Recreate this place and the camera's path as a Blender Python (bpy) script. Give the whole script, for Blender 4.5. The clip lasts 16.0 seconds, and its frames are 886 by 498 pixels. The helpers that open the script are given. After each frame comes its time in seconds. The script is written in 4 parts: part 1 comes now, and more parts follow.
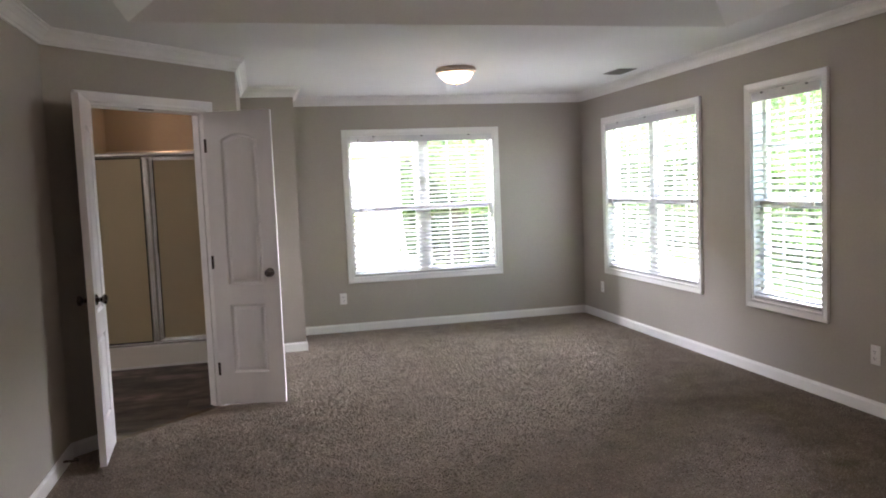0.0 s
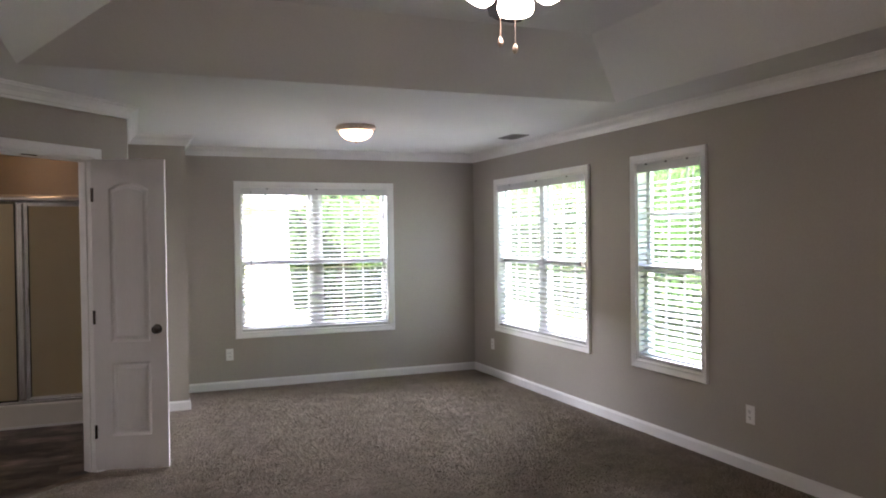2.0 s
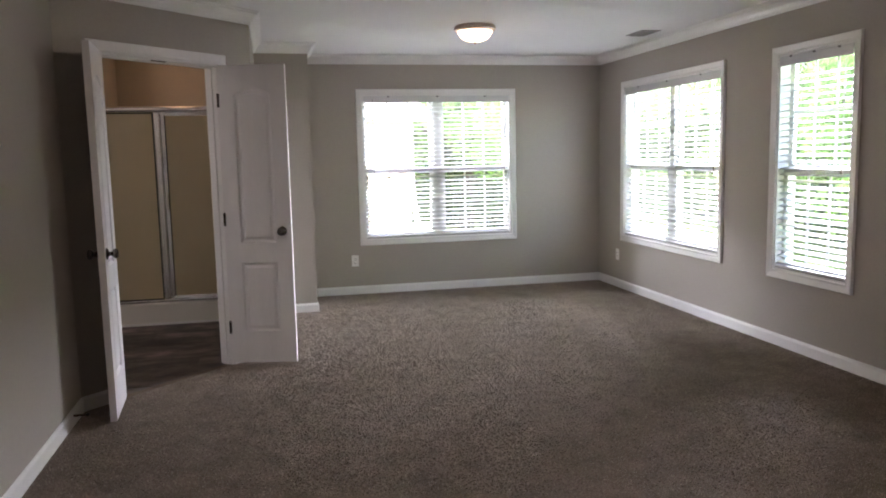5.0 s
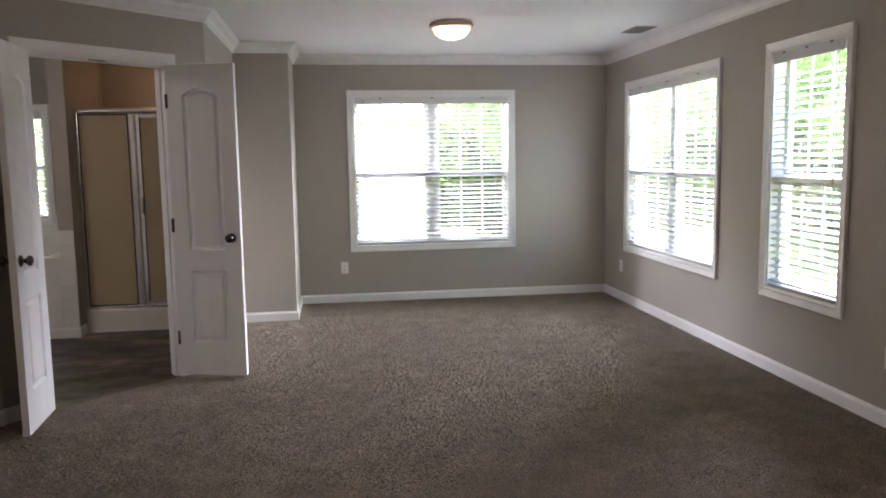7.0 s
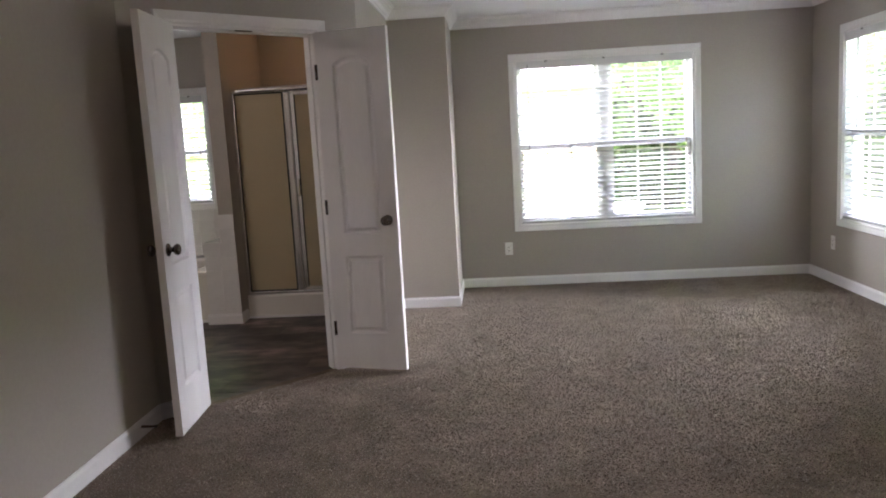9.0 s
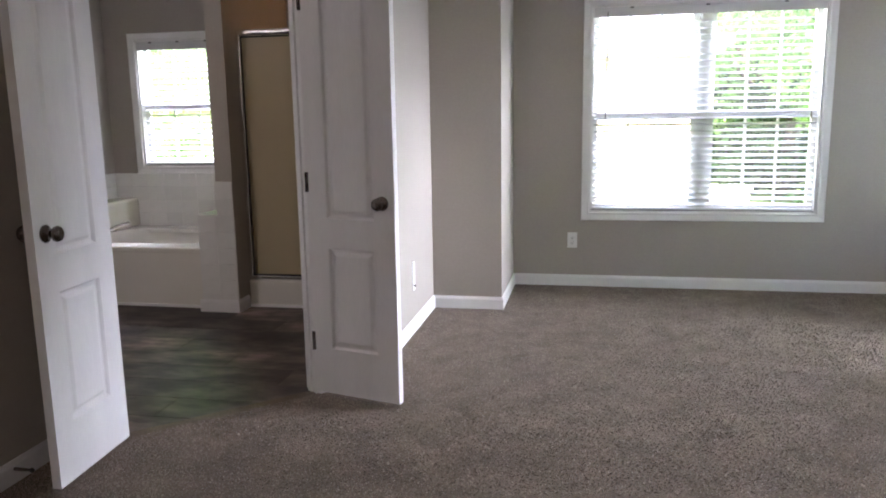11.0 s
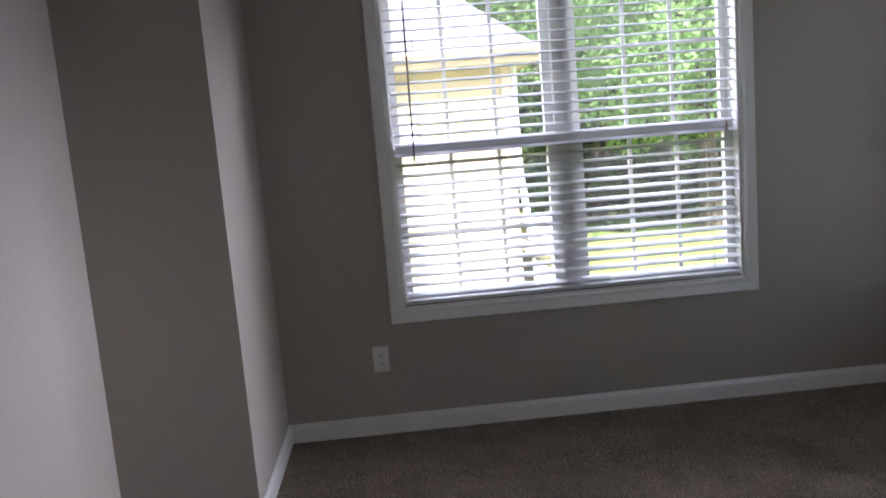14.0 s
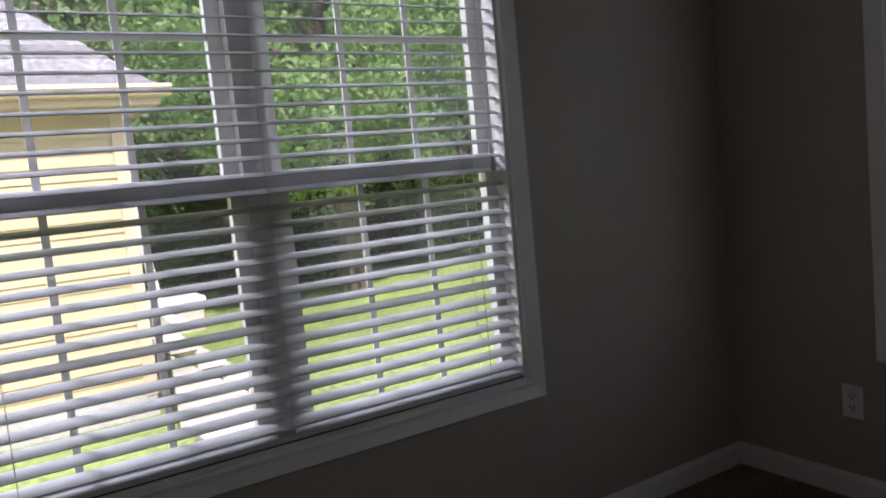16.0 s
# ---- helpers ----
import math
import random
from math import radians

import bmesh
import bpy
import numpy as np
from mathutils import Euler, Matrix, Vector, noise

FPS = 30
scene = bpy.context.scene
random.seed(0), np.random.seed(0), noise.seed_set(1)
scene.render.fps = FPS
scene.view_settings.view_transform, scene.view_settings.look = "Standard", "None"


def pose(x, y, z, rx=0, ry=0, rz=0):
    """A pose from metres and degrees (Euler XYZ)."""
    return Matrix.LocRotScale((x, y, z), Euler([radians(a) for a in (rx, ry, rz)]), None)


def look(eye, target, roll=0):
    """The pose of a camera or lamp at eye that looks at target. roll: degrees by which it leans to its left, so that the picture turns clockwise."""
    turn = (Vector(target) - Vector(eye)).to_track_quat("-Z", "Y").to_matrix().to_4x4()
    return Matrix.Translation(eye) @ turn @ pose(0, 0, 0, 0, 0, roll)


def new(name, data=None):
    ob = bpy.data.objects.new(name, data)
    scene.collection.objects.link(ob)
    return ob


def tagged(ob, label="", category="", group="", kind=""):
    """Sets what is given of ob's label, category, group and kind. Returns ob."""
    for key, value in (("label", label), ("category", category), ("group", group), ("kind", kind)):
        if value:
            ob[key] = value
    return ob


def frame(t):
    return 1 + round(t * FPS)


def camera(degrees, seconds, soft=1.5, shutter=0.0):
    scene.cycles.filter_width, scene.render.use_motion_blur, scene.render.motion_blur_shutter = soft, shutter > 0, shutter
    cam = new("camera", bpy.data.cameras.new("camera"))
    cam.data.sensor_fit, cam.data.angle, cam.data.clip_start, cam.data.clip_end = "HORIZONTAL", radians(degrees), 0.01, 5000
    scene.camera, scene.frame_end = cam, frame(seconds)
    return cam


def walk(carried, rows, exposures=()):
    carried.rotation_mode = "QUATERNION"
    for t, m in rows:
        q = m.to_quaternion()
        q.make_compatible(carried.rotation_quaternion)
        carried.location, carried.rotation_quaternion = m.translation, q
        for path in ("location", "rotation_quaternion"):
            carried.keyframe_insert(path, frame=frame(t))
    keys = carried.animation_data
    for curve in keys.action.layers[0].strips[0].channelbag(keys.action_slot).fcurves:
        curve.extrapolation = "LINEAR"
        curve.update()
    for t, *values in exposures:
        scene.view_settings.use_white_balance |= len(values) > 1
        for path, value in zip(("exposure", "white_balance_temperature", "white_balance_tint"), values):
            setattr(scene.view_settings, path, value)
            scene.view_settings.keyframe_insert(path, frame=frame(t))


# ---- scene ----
cam = camera(60.1, 16.0, soft=1.9)
PATH = [
    (0, (-0.296, -0.028, 1.46), (0.161, 1.913, 1.303), -2.4),
    (0.5, (-0.296, -0.029, 1.449), (0.156, 1.916, 1.336), -2.1),
    (1, (-0.298, -0.025, 1.438), (0.141, 1.922, 1.306), -2.1),
    (1.5, (-0.348, 0.012, 1.461), (0.205, 1.93, 1.337), -1.7),
    (2, (-0.404, 0.003, 1.517), (0.349, 1.856, 1.485), -0.7),
    (2.5, (-0.436, -0.023, 1.494), (0.378, 1.802, 1.567), -0.4),
    (3, (-0.422, 0.0, 1.433), (0.308, 1.86, 1.353), -0.2),
    (3.5, (-0.414, -0.03, 1.429), (0.116, 1.884, 1.192), -0.7),
    (4, (-0.427, -0.041, 1.434), (0.009, 1.895, 1.183), -0.7),
    (4.5, (-0.413, -0.002, 1.42), (0.032, 1.932, 1.173), -1.3),
    (7, (0.414, 0.278, 1.421), (0.69, 2.245, 1.188), -0.9),
    (7.5, (0.45, 0.226, 1.429), (0.731, 2.19, 1.178), -2.0),
    (8, (0.465, 0.355, 1.416), (0.686, 2.325, 1.149), -3.7),
    (8.5, (0.384, 0.632, 1.405), (0.374, 2.606, 1.084), -4.7),
    (9, (0.37, 0.905, 1.382), (0.233, 2.88, 1.101), -3.2),
    (11.5, (0.681, 2.65, 1.322), (0.283, 4.576, 0.961), -1.0),
    (12, (0.663, 3.162, 1.341), (0.569, 5.134, 1.02), -2.1),
    (12.5, (0.694, 3.501, 1.339), (0.711, 5.482, 1.062), -4.0),
    (13, (0.604, 3.846, 1.331), (0.538, 5.823, 1.037), -4.7),
    (13.5, (0.519, 4.154, 1.275), (0.494, 6.138, 1.024), -5.4),
    (14, (0.612, 4.599, 1.314), (0.73, 6.574, 1.028), -4.7),
    (14.5, (0.585, 5.018, 1.244), (0.927, 6.974, 1.006), -4.1),
    (15, (0.587, 5.404, 1.22), (1.174, 7.309, 1.058), -6.4),
    (15.5, (0.716, 5.763, 1.253), (1.525, 7.587, 1.111), -6.7),
    (16, (0.726, 6.052, 1.256), (1.777, 7.742, 1.057), -5.5),
]
EXPOSURES = [(t, stops, 5850 if t < 10 else 5600 if t < 15.5 else 5850, 21 if t < 14 else 27) for t, stops in ((0.0, 4.05), (1.5, 4.0), (2.2, 3.6), (2.8, 3.6), (3.5, 3.75), (4.5, 3.85), (7.0, 3.88), (9.0, 3.88), (11.5, 3.95), (12.0, 3.4), (12.5, 2.85), (13.5, 2.52), (14.0, 2.33), (14.5, 2.28), (15.0, 1.85), (15.5, 1.4), (16.0, 0.95))]
walk(cam, [(t, look(eye, target, roll)) for t, eye, target, roll in PATH], EXPOSURES)

# ---- daylight ----
SUN_ELEVATION, SUN_AZIMUTH = 50.0, 186.0  # degrees; azimuth clockwise from +y
world = bpy.data.worlds.new("sky")
scene.world = world
world.use_nodes = True
wn = world.node_tree
sky = wn.nodes.new("ShaderNodeTexSky")
sky.sky_type = "NISHITA"
sky.sun_disc = False
sky.sun_elevation = radians(SUN_ELEVATION)
sky.sun_rotation = radians(SUN_AZIMUTH)
wn.links.new(sky.outputs[0], wn.nodes["Background"].inputs[0])
wn.nodes["Background"].inputs[1].default_value = 0.11
sun_data = bpy.data.lights.new("sun", "SUN")
sun_data.energy, sun_data.angle, sun_data.color = 4.0, radians(0.5), (1.0, 0.95, 0.86)
sun = new("sun", sun_data)
az, el = radians(SUN_AZIMUTH), radians(SUN_ELEVATION)
sun.matrix_world = look((0, 0, 30), (-math.sin(az) * math.cos(el), -math.cos(az) * math.cos(el), 30 - math.sin(el)))


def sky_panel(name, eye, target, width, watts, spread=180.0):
    """Area lamp added outside, out of view, for sky light falling into a window."""
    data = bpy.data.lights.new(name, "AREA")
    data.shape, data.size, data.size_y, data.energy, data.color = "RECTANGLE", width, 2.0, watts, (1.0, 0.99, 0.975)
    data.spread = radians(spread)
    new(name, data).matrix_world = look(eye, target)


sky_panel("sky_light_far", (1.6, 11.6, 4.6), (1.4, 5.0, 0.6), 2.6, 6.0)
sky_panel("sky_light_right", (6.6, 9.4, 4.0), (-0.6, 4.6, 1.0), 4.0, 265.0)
# narrow lamp beam added to brighten the closet and sitting side walls
sky_panel("sky_fill_side", (7.5, 7.0, 2.3), (-0.2, 7.0, 0.9), 1.5, 7.0, 40.0)
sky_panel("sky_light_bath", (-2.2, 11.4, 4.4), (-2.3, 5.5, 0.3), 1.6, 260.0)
GLOW_DOME, GLOW_FAN, GLOW_BATH_FILL = 0.5, 4.5, 0.5


# ---- materials ----
def mat(name, color, rough=0.6, metal=0.0, grain=0.0, grain_scale=80.0, stain=0.0, stain_scale=1.5, bump=0.0, bump_scale=200.0,
        spec=0.5, stretch=(1, 1, 1), each=0.0, emit=0.0, emit_color=None):
    m = bpy.data.materials.new(name)
    m.use_nodes = True
    nt = m.node_tree
    b = nt.nodes["Principled BSDF"]
    b.inputs["Roughness"].default_value = rough
    b.inputs["Metallic"].default_value = metal
    b.inputs["Specular IOR Level"].default_value = spec
    rgb = nt.nodes.new("ShaderNodeRGB")
    rgb.outputs[0].default_value = (*color, 1)
    out = rgb.outputs[0]
    tc = nt.nodes.new("ShaderNodeTexCoord")
    mp = nt.nodes.new("ShaderNodeMapping")
    mp.inputs["Scale"].default_value = stretch
    nt.links.new(tc.outputs["Object"], mp.inputs[0])

    def vary(src, fac, amount):
        mr = nt.nodes.new("ShaderNodeMapRange")
        mr.inputs[1].default_value, mr.inputs[2].default_value = 0.35, 0.65
        mr.inputs[3].default_value, mr.inputs[4].default_value = 1 - amount, 1 + amount
        nt.links.new(fac, mr.inputs[0])
        mul = nt.nodes.new("ShaderNodeVectorMath")
        mul.operation = "SCALE"
        nt.links.new(src, mul.inputs[0])
        nt.links.new(mr.outputs[0], mul.inputs[3])
        return mul.outputs[0]

    def noise_tex(scale, detail=4.0):
        n = nt.nodes.new("ShaderNodeTexNoise")
        n.inputs["Scale"].default_value, n.inputs["Detail"].default_value = scale, detail
        nt.links.new(mp.outputs[0], n.inputs["Vector"])
        return n.outputs[0]

    if grain:
        out = vary(out, noise_tex(grain_scale), grain)
    if stain:
        out = vary(out, noise_tex(stain_scale, 5.0), stain)
    if each:
        info = nt.nodes.new("ShaderNodeObjectInfo")
        out = vary(out, info.outputs["Random"], each)
    nt.links.new(out, b.inputs["Base Color"])
    if bump:
        bp = nt.nodes.new("ShaderNodeBump")
        bp.inputs["Strength"].default_value = bump
        bp.inputs["Distance"].default_value = 0.01
        nt.links.new(noise_tex(bump_scale, 3.0), bp.inputs["Height"])
        nt.links.new(bp.outputs[0], b.inputs["Normal"])
    if emit:
        b.inputs["Emission Color"].default_value = (*(emit_color or color), 1)
        b.inputs["Emission Strength"].default_value = emit
    return m


def glass_mat(name, tint, gloss=0.06, rough=0.02, glare_veil=0.0):
    m = bpy.data.materials.new(name)
    m.use_nodes = True
    nt = m.node_tree
    nt.nodes.remove(nt.nodes["Principled BSDF"])
    a, g, mix = nt.nodes.new("ShaderNodeBsdfTransparent"), nt.nodes.new("ShaderNodeBsdfGlossy"), nt.nodes.new("ShaderNodeMixShader")
    a.inputs[0].default_value = (*tint, 1)
    g.inputs["Roughness"].default_value = rough
    mix.inputs[0].default_value = gloss
    nt.links.new(a.outputs[0], mix.inputs[1])
    nt.links.new(g.outputs[0], mix.inputs[2])
    # thin translucent film added to pale the view like veiling glare
    film, veil = nt.nodes.new("ShaderNodeBsdfTranslucent"), nt.nodes.new("ShaderNodeMixShader")
    film.inputs[0].default_value = (0.9, 0.87, 0.78, 1)
    film_noise, amount = nt.nodes.new("ShaderNodeTexNoise"), nt.nodes.new("ShaderNodeMapRange")
    film_noise.inputs["Scale"].default_value = 3.0
    amount.inputs["To Min"].default_value, amount.inputs["To Max"].default_value = glare_veil * 0.7, glare_veil * 1.3
    nt.links.new(film_noise.outputs[0], amount.inputs[0])
    nt.links.new(amount.outputs[0], veil.inputs[0])
    nt.links.new(mix.outputs[0], veil.inputs[1])
    nt.links.new(film.outputs[0], veil.inputs[2])
    nt.links.new(veil.outputs[0], nt.nodes["Material Output"].inputs[0])
    return m


def leaf_mat(name, color, color2, through_light=0.5, rough=0.55):
    m = bpy.data.materials.new(name)
    m.use_nodes = True
    nt = m.node_tree
    b = nt.nodes["Principled BSDF"]
    b.inputs["Roughness"].default_value = rough
    geo, ramp = nt.nodes.new("ShaderNodeNewGeometry"), nt.nodes.new("ShaderNodeMix")
    ramp.data_type = "RGBA"
    ramp.inputs[6].default_value, ramp.inputs[7].default_value = (*color, 1), (*color2, 1)
    nt.links.new(geo.outputs["Random Per Island"], ramp.inputs[0])
    nt.links.new(ramp.outputs[2], b.inputs["Base Color"])
    tr, mix = nt.nodes.new("ShaderNodeBsdfTranslucent"), nt.nodes.new("ShaderNodeMixShader")
    nt.links.new(ramp.outputs[2], tr.inputs[0])
    mix.inputs[0].default_value = through_light
    nt.links.new(b.outputs[0], mix.inputs[1])
    nt.links.new(tr.outputs[0], mix.inputs[2])
    nt.links.new(mix.outputs[0], nt.nodes["Material Output"].inputs[0])
    return m


WALL = mat("greige_wall_paint", (0.40, 0.365, 0.32), 0.55, grain=0.02, grain_scale=60, stain=0.03, stain_scale=0.8, bump=0.06, bump_scale=350, spec=0.3)
CEIL = mat("white_ceiling_paint", (0.78, 0.775, 0.76), 0.8, grain=0.02, grain_scale=90, stain=0.02, bump=0.1, bump_scale=180, spec=0.2)
TRIM = mat("white_semigloss_paint", (0.80, 0.79, 0.78), 0.32, grain=0.015, grain_scale=40, stain=0.03, stain_scale=3, bump=0.02, bump_scale=120)
DOORP = mat("white_door_paint", (0.78, 0.765, 0.765), 0.38, grain=0.02, grain_scale=50, stain=0.03, stain_scale=2, bump=0.02, bump_scale=90, stretch=(4, 4, 0.5))
CARPET = mat("taupe_carpet", (0.17, 0.138, 0.108), 0.95, grain=0.4, grain_scale=240, stain=0.2, stain_scale=5.0, bump=0.3, bump_scale=300, spec=0.1)
VINYL = mat("charcoal_wood_look_plank", (0.086, 0.064, 0.055), 0.45, grain=0.5, grain_scale=6, stain=0.75, stain_scale=2.6, bump=0.06, bump_scale=40, spec=0.3, stretch=(1.1, 2.2, 1), each=0.35)
GROUT = mat("dark_seam", (0.03, 0.028, 0.026), 0.8)
VINYLW = mat("white_vinyl_window", (0.80, 0.80, 0.79), 0.4, grain=0.02, stain=0.02)
SLAT = mat("white_faux_wood_slat", (0.66, 0.66, 0.665), 0.42, grain=0.03, grain_scale=25, stain=0.03, stretch=(0.3, 3, 1), each=0.03)
CORD = mat("white_cord", (0.7, 0.69, 0.66), 0.8)
WAND = mat("clear_grey_wand", (0.22, 0.22, 0.22), 0.25)
PANE = glass_mat("veiled_window_glass", (0.97, 0.98, 0.97), 0.05, glare_veil=0.016)
NICKEL = mat("brushed_nickel", (0.15, 0.13, 0.118), 0.2, 1.0, grain=0.05, grain_scale=150)
BRONZE = mat("antique_nickel_rim", (0.60, 0.48, 0.39), 0.35, 1.0, grain=0.1, grain_scale=60)
CHROME = mat("polished_chrome", (0.88, 0.88, 0.88), 0.2, 1.0)
PLATE = mat("white_plastic_plate", (0.82, 0.815, 0.80), 0.35, grain=0.01)
DARK = mat("black_slot", (0.02, 0.02, 0.02), 0.6)
VENTM = mat("tan_metal_vent", (0.13, 0.115, 0.10), 0.5, grain=0.05)
BLADE = mat("dark_walnut_blade", (0.018, 0.013, 0.011), 0.45, grain=0.3, grain_scale=20, stretch=(0.3, 4, 1))
SHADE = mat("frosted_lit_glass", (0.9, 0.86, 0.78), 0.4, emit=GLOW_FAN, emit_color=(1.0, 0.80, 0.60))
DOME = mat("frosted_dome_glass", (0.9, 0.84, 0.74), 0.4, emit=GLOW_DOME, emit_color=(1.0, 0.64, 0.34))
# next two: bowls of the unseen, added bathroom lamps
DOMEB = mat("frosted_bath_fill_glass", (0.9, 0.84, 0.74), 0.4, emit=GLOW_BATH_FILL, emit_color=(1.0, 0.58, 0.26))
DOMEC = mat("frosted_white_fill_glass", (0.9, 0.88, 0.84), 0.4, emit=GLOW_BATH_FILL * 8.0, emit_color=(1.0, 0.88, 0.72))
ACRYLIC = mat("almond_white_acrylic", (0.78, 0.75, 0.69), 0.2, grain=0.01, stain=0.03)
TILE = mat("white_glazed_tile", (0.76, 0.75, 0.72), 0.22, grain=0.02, grain_scale=15, each=0.03)
GROUTW = mat("pale_grout", (0.72, 0.71, 0.68), 0.85)
OBSCURE = leaf_mat("bronze_obscure_glass", (0.64, 0.55, 0.36), (0.64, 0.55, 0.36), 0.35, 0.28)
SIDING = mat("yellow_tan_siding", (0.54, 0.43, 0.25), 0.6, grain=0.05, grain_scale=30, stain=0.05, each=0.03)
SHINGLE = mat("grey_brown_shingle", (0.24, 0.225, 0.225), 0.9, grain=0.35, grain_scale=25, stain=0.15, each=0.2, bump=0.3)
FASCIA = mat("cream_fascia_paint", (0.62, 0.47, 0.32), 0.5, stain=0.04)
GRASS = mat("summer_lawn", (0.24, 0.31, 0.085), 0.9, grain=0.35, grain_scale=18, stain=0.3, stain_scale=0.25, bump=0.8, bump_scale=60, spec=0.1)
CONCRETE = mat("pale_concrete", (0.45, 0.43, 0.40), 0.85, grain=0.1, grain_scale=30, stain=0.12, bump=0.15)
BARK = mat("grey_brown_bark", (0.10, 0.075, 0.055), 0.9, grain=0.35, grain_scale=12, bump=0.8, bump_scale=20, stretch=(1, 1, 0.3))
PILE = leaf_mat("taupe_carpet_yarn", (0.09, 0.073, 0.057), (0.55, 0.46, 0.378), 0.0, 0.95)
yarn = PILE.node_tree.nodes["Principled BSDF"]
# shading of brushed, trodden nap put into yarn colour, besides spread from tuft to tuft
pn = PILE.node_tree
where, patch, blend = pn.nodes.new("ShaderNodeTexCoord"), pn.nodes.new("ShaderNodeTexNoise"), pn.nodes.new("ShaderNodeMix")
patch.inputs["Scale"].default_value, patch.inputs["Detail"].default_value, patch.inputs["Roughness"].default_value = 7.0, 6.0, 0.72
patch.inputs["Distortion"].default_value = 0.6
blend.inputs[0].default_value = 0.86
pn.links.new(where.outputs["Object"], patch.inputs["Vector"])
for node in list(pn.nodes):
    if node.bl_idname == "ShaderNodeNewGeometry":
        pn.links.new(node.outputs["Random Per Island"], blend.inputs[2])
    if node.bl_idname == "ShaderNodeMix" and node != blend:
        pn.links.new(blend.outputs[0], node.inputs[0])
tuft, both, crisp = pn.nodes.new("ShaderNodeTexNoise"), pn.nodes.new("ShaderNodeMix"), pn.nodes.new("ShaderNodeMapRange")
tuft.inputs["Scale"].default_value, tuft.inputs["Detail"].default_value = 46.0, 3.0
both.inputs[0].default_value = 0.06
crisp.inputs[1].default_value, crisp.inputs[2].default_value = 0.2, 0.8
pn.links.new(where.outputs["Object"], tuft.inputs["Vector"])
pn.links.new(patch.outputs[0], both.inputs[2])
pn.links.new(tuft.outputs[0], both.inputs[3])
pn.links.new(both.outputs[0], crisp.inputs[0])
pn.links.new(crisp.outputs[0], blend.inputs[3])
yarn.inputs["Sheen Weight"].default_value, yarn.inputs["Sheen Roughness"].default_value = 1.0, 0.4
yarn.inputs["Sheen Tint"].default_value = (0.8, 0.74, 0.68, 1)
LEAF = leaf_mat("broad_leaf", (0.16, 0.30, 0.07), (0.31, 0.47, 0.15), 0.65)
LEAF2 = leaf_mat("light_leaf", (0.26, 0.42, 0.13), (0.42, 0.57, 0.24), 0.65)
NEEDLE = leaf_mat("dark_shrub_leaf", (0.04, 0.09, 0.025), (0.09, 0.16, 0.045))
WOODD = mat("weathered_deck_wood", (0.50, 0.45, 0.38), 0.8, grain=0.2, grain_scale=12, stain=0.1, stretch=(0.3, 3, 1))
DARKSIDE = mat("dark_painted_shed", (0.05, 0.05, 0.055), 0.6, stain=0.1)


# ---- mesh helpers ----
def part(name, bm, material, parent=None, label="", smooth=False):
    me = bpy.data.meshes.new(name)
    bmesh.ops.recalc_face_normals(bm, faces=bm.faces)
    bm.to_mesh(me)
    bm.free()
    me.materials.append(material)
    if smooth:
        for p in me.polygons:
            p.use_smooth = True
    ob = new(name, me)
    if parent is not None:
        ob.parent = parent
    if label:
        ob["label"] = label
    return ob


def thing(name, label, category, group="", kind="", at=None):
    ob = new(name)
    ob.empty_display_size = 0.1
    if at is not None:
        ob.matrix_world = at
    return tagged(ob, label, category, group, kind)


def box(bm, x0, x1, y0, y1, z0, z1, m=None):
    c = [Vector((x, y, z)) for x in (x0, x1) for y in (y0, y1) for z in (z0, z1)]
    if m is not None:
        c = [m @ v for v in c]
    v = [bm.verts.new(p) for p in c]
    for f in ((0, 1, 3, 2), (4, 6, 7, 5), (0, 4, 5, 1), (2, 3, 7, 6), (0, 2, 6, 4), (1, 5, 7, 3)):
        bm.faces.new([v[i] for i in f])
    return v


def bx(*a, m=None, bevel=0.0):
    bm = bmesh.new()
    box(bm, *a, m=m)
    if bevel:
        bmesh.ops.recalc_face_normals(bm, faces=bm.faces)
        bmesh.ops.bevel(bm, geom=list(bm.edges), offset=bevel, segments=2, affect="EDGES", profile=0.5)
    return bm


def prism(poly, z0, z1, axis="z", bm=None):
    """A polygon of 2D points pulled from z0 to z1 along an axis."""
    bm = bm or bmesh.new()
    put = {"z": lambda p, h: (p[0], p[1], h), "y": lambda p, h: (p[0], h, p[1]), "x": lambda p, h: (h, p[0], p[1])}[axis]
    a, b = [bm.verts.new(put(p, z0)) for p in poly], [bm.verts.new(put(p, z1)) for p in poly]
    n = len(poly)
    bm.faces.new(a), bm.faces.new(b[::-1])
    for i in range(n):
        bm.faces.new((a[i], a[(i + 1) % n], b[(i + 1) % n], b[i]))
    return bm


def lathe(profile, seg=32, m=None, bm=None):
    """Turns (radius, height) points round z."""
    bm = bm or bmesh.new()
    rings = []
    for r, h in profile:
        ring = []
        for i in range(seg):
            a = 2 * math.pi * i / seg
            p = Vector((r * math.cos(a), r * math.sin(a), h))
            ring.append(bm.verts.new(m @ p if m is not None else p))
        rings.append(ring)
    for a, b in zip(rings, rings[1:]):
        for i in range(seg):
            bm.faces.new((a[i], a[(i + 1) % seg], b[(i + 1) % seg], b[i]))
    bm.faces.new(rings[0][::-1]), bm.faces.new(rings[-1])
    return bm


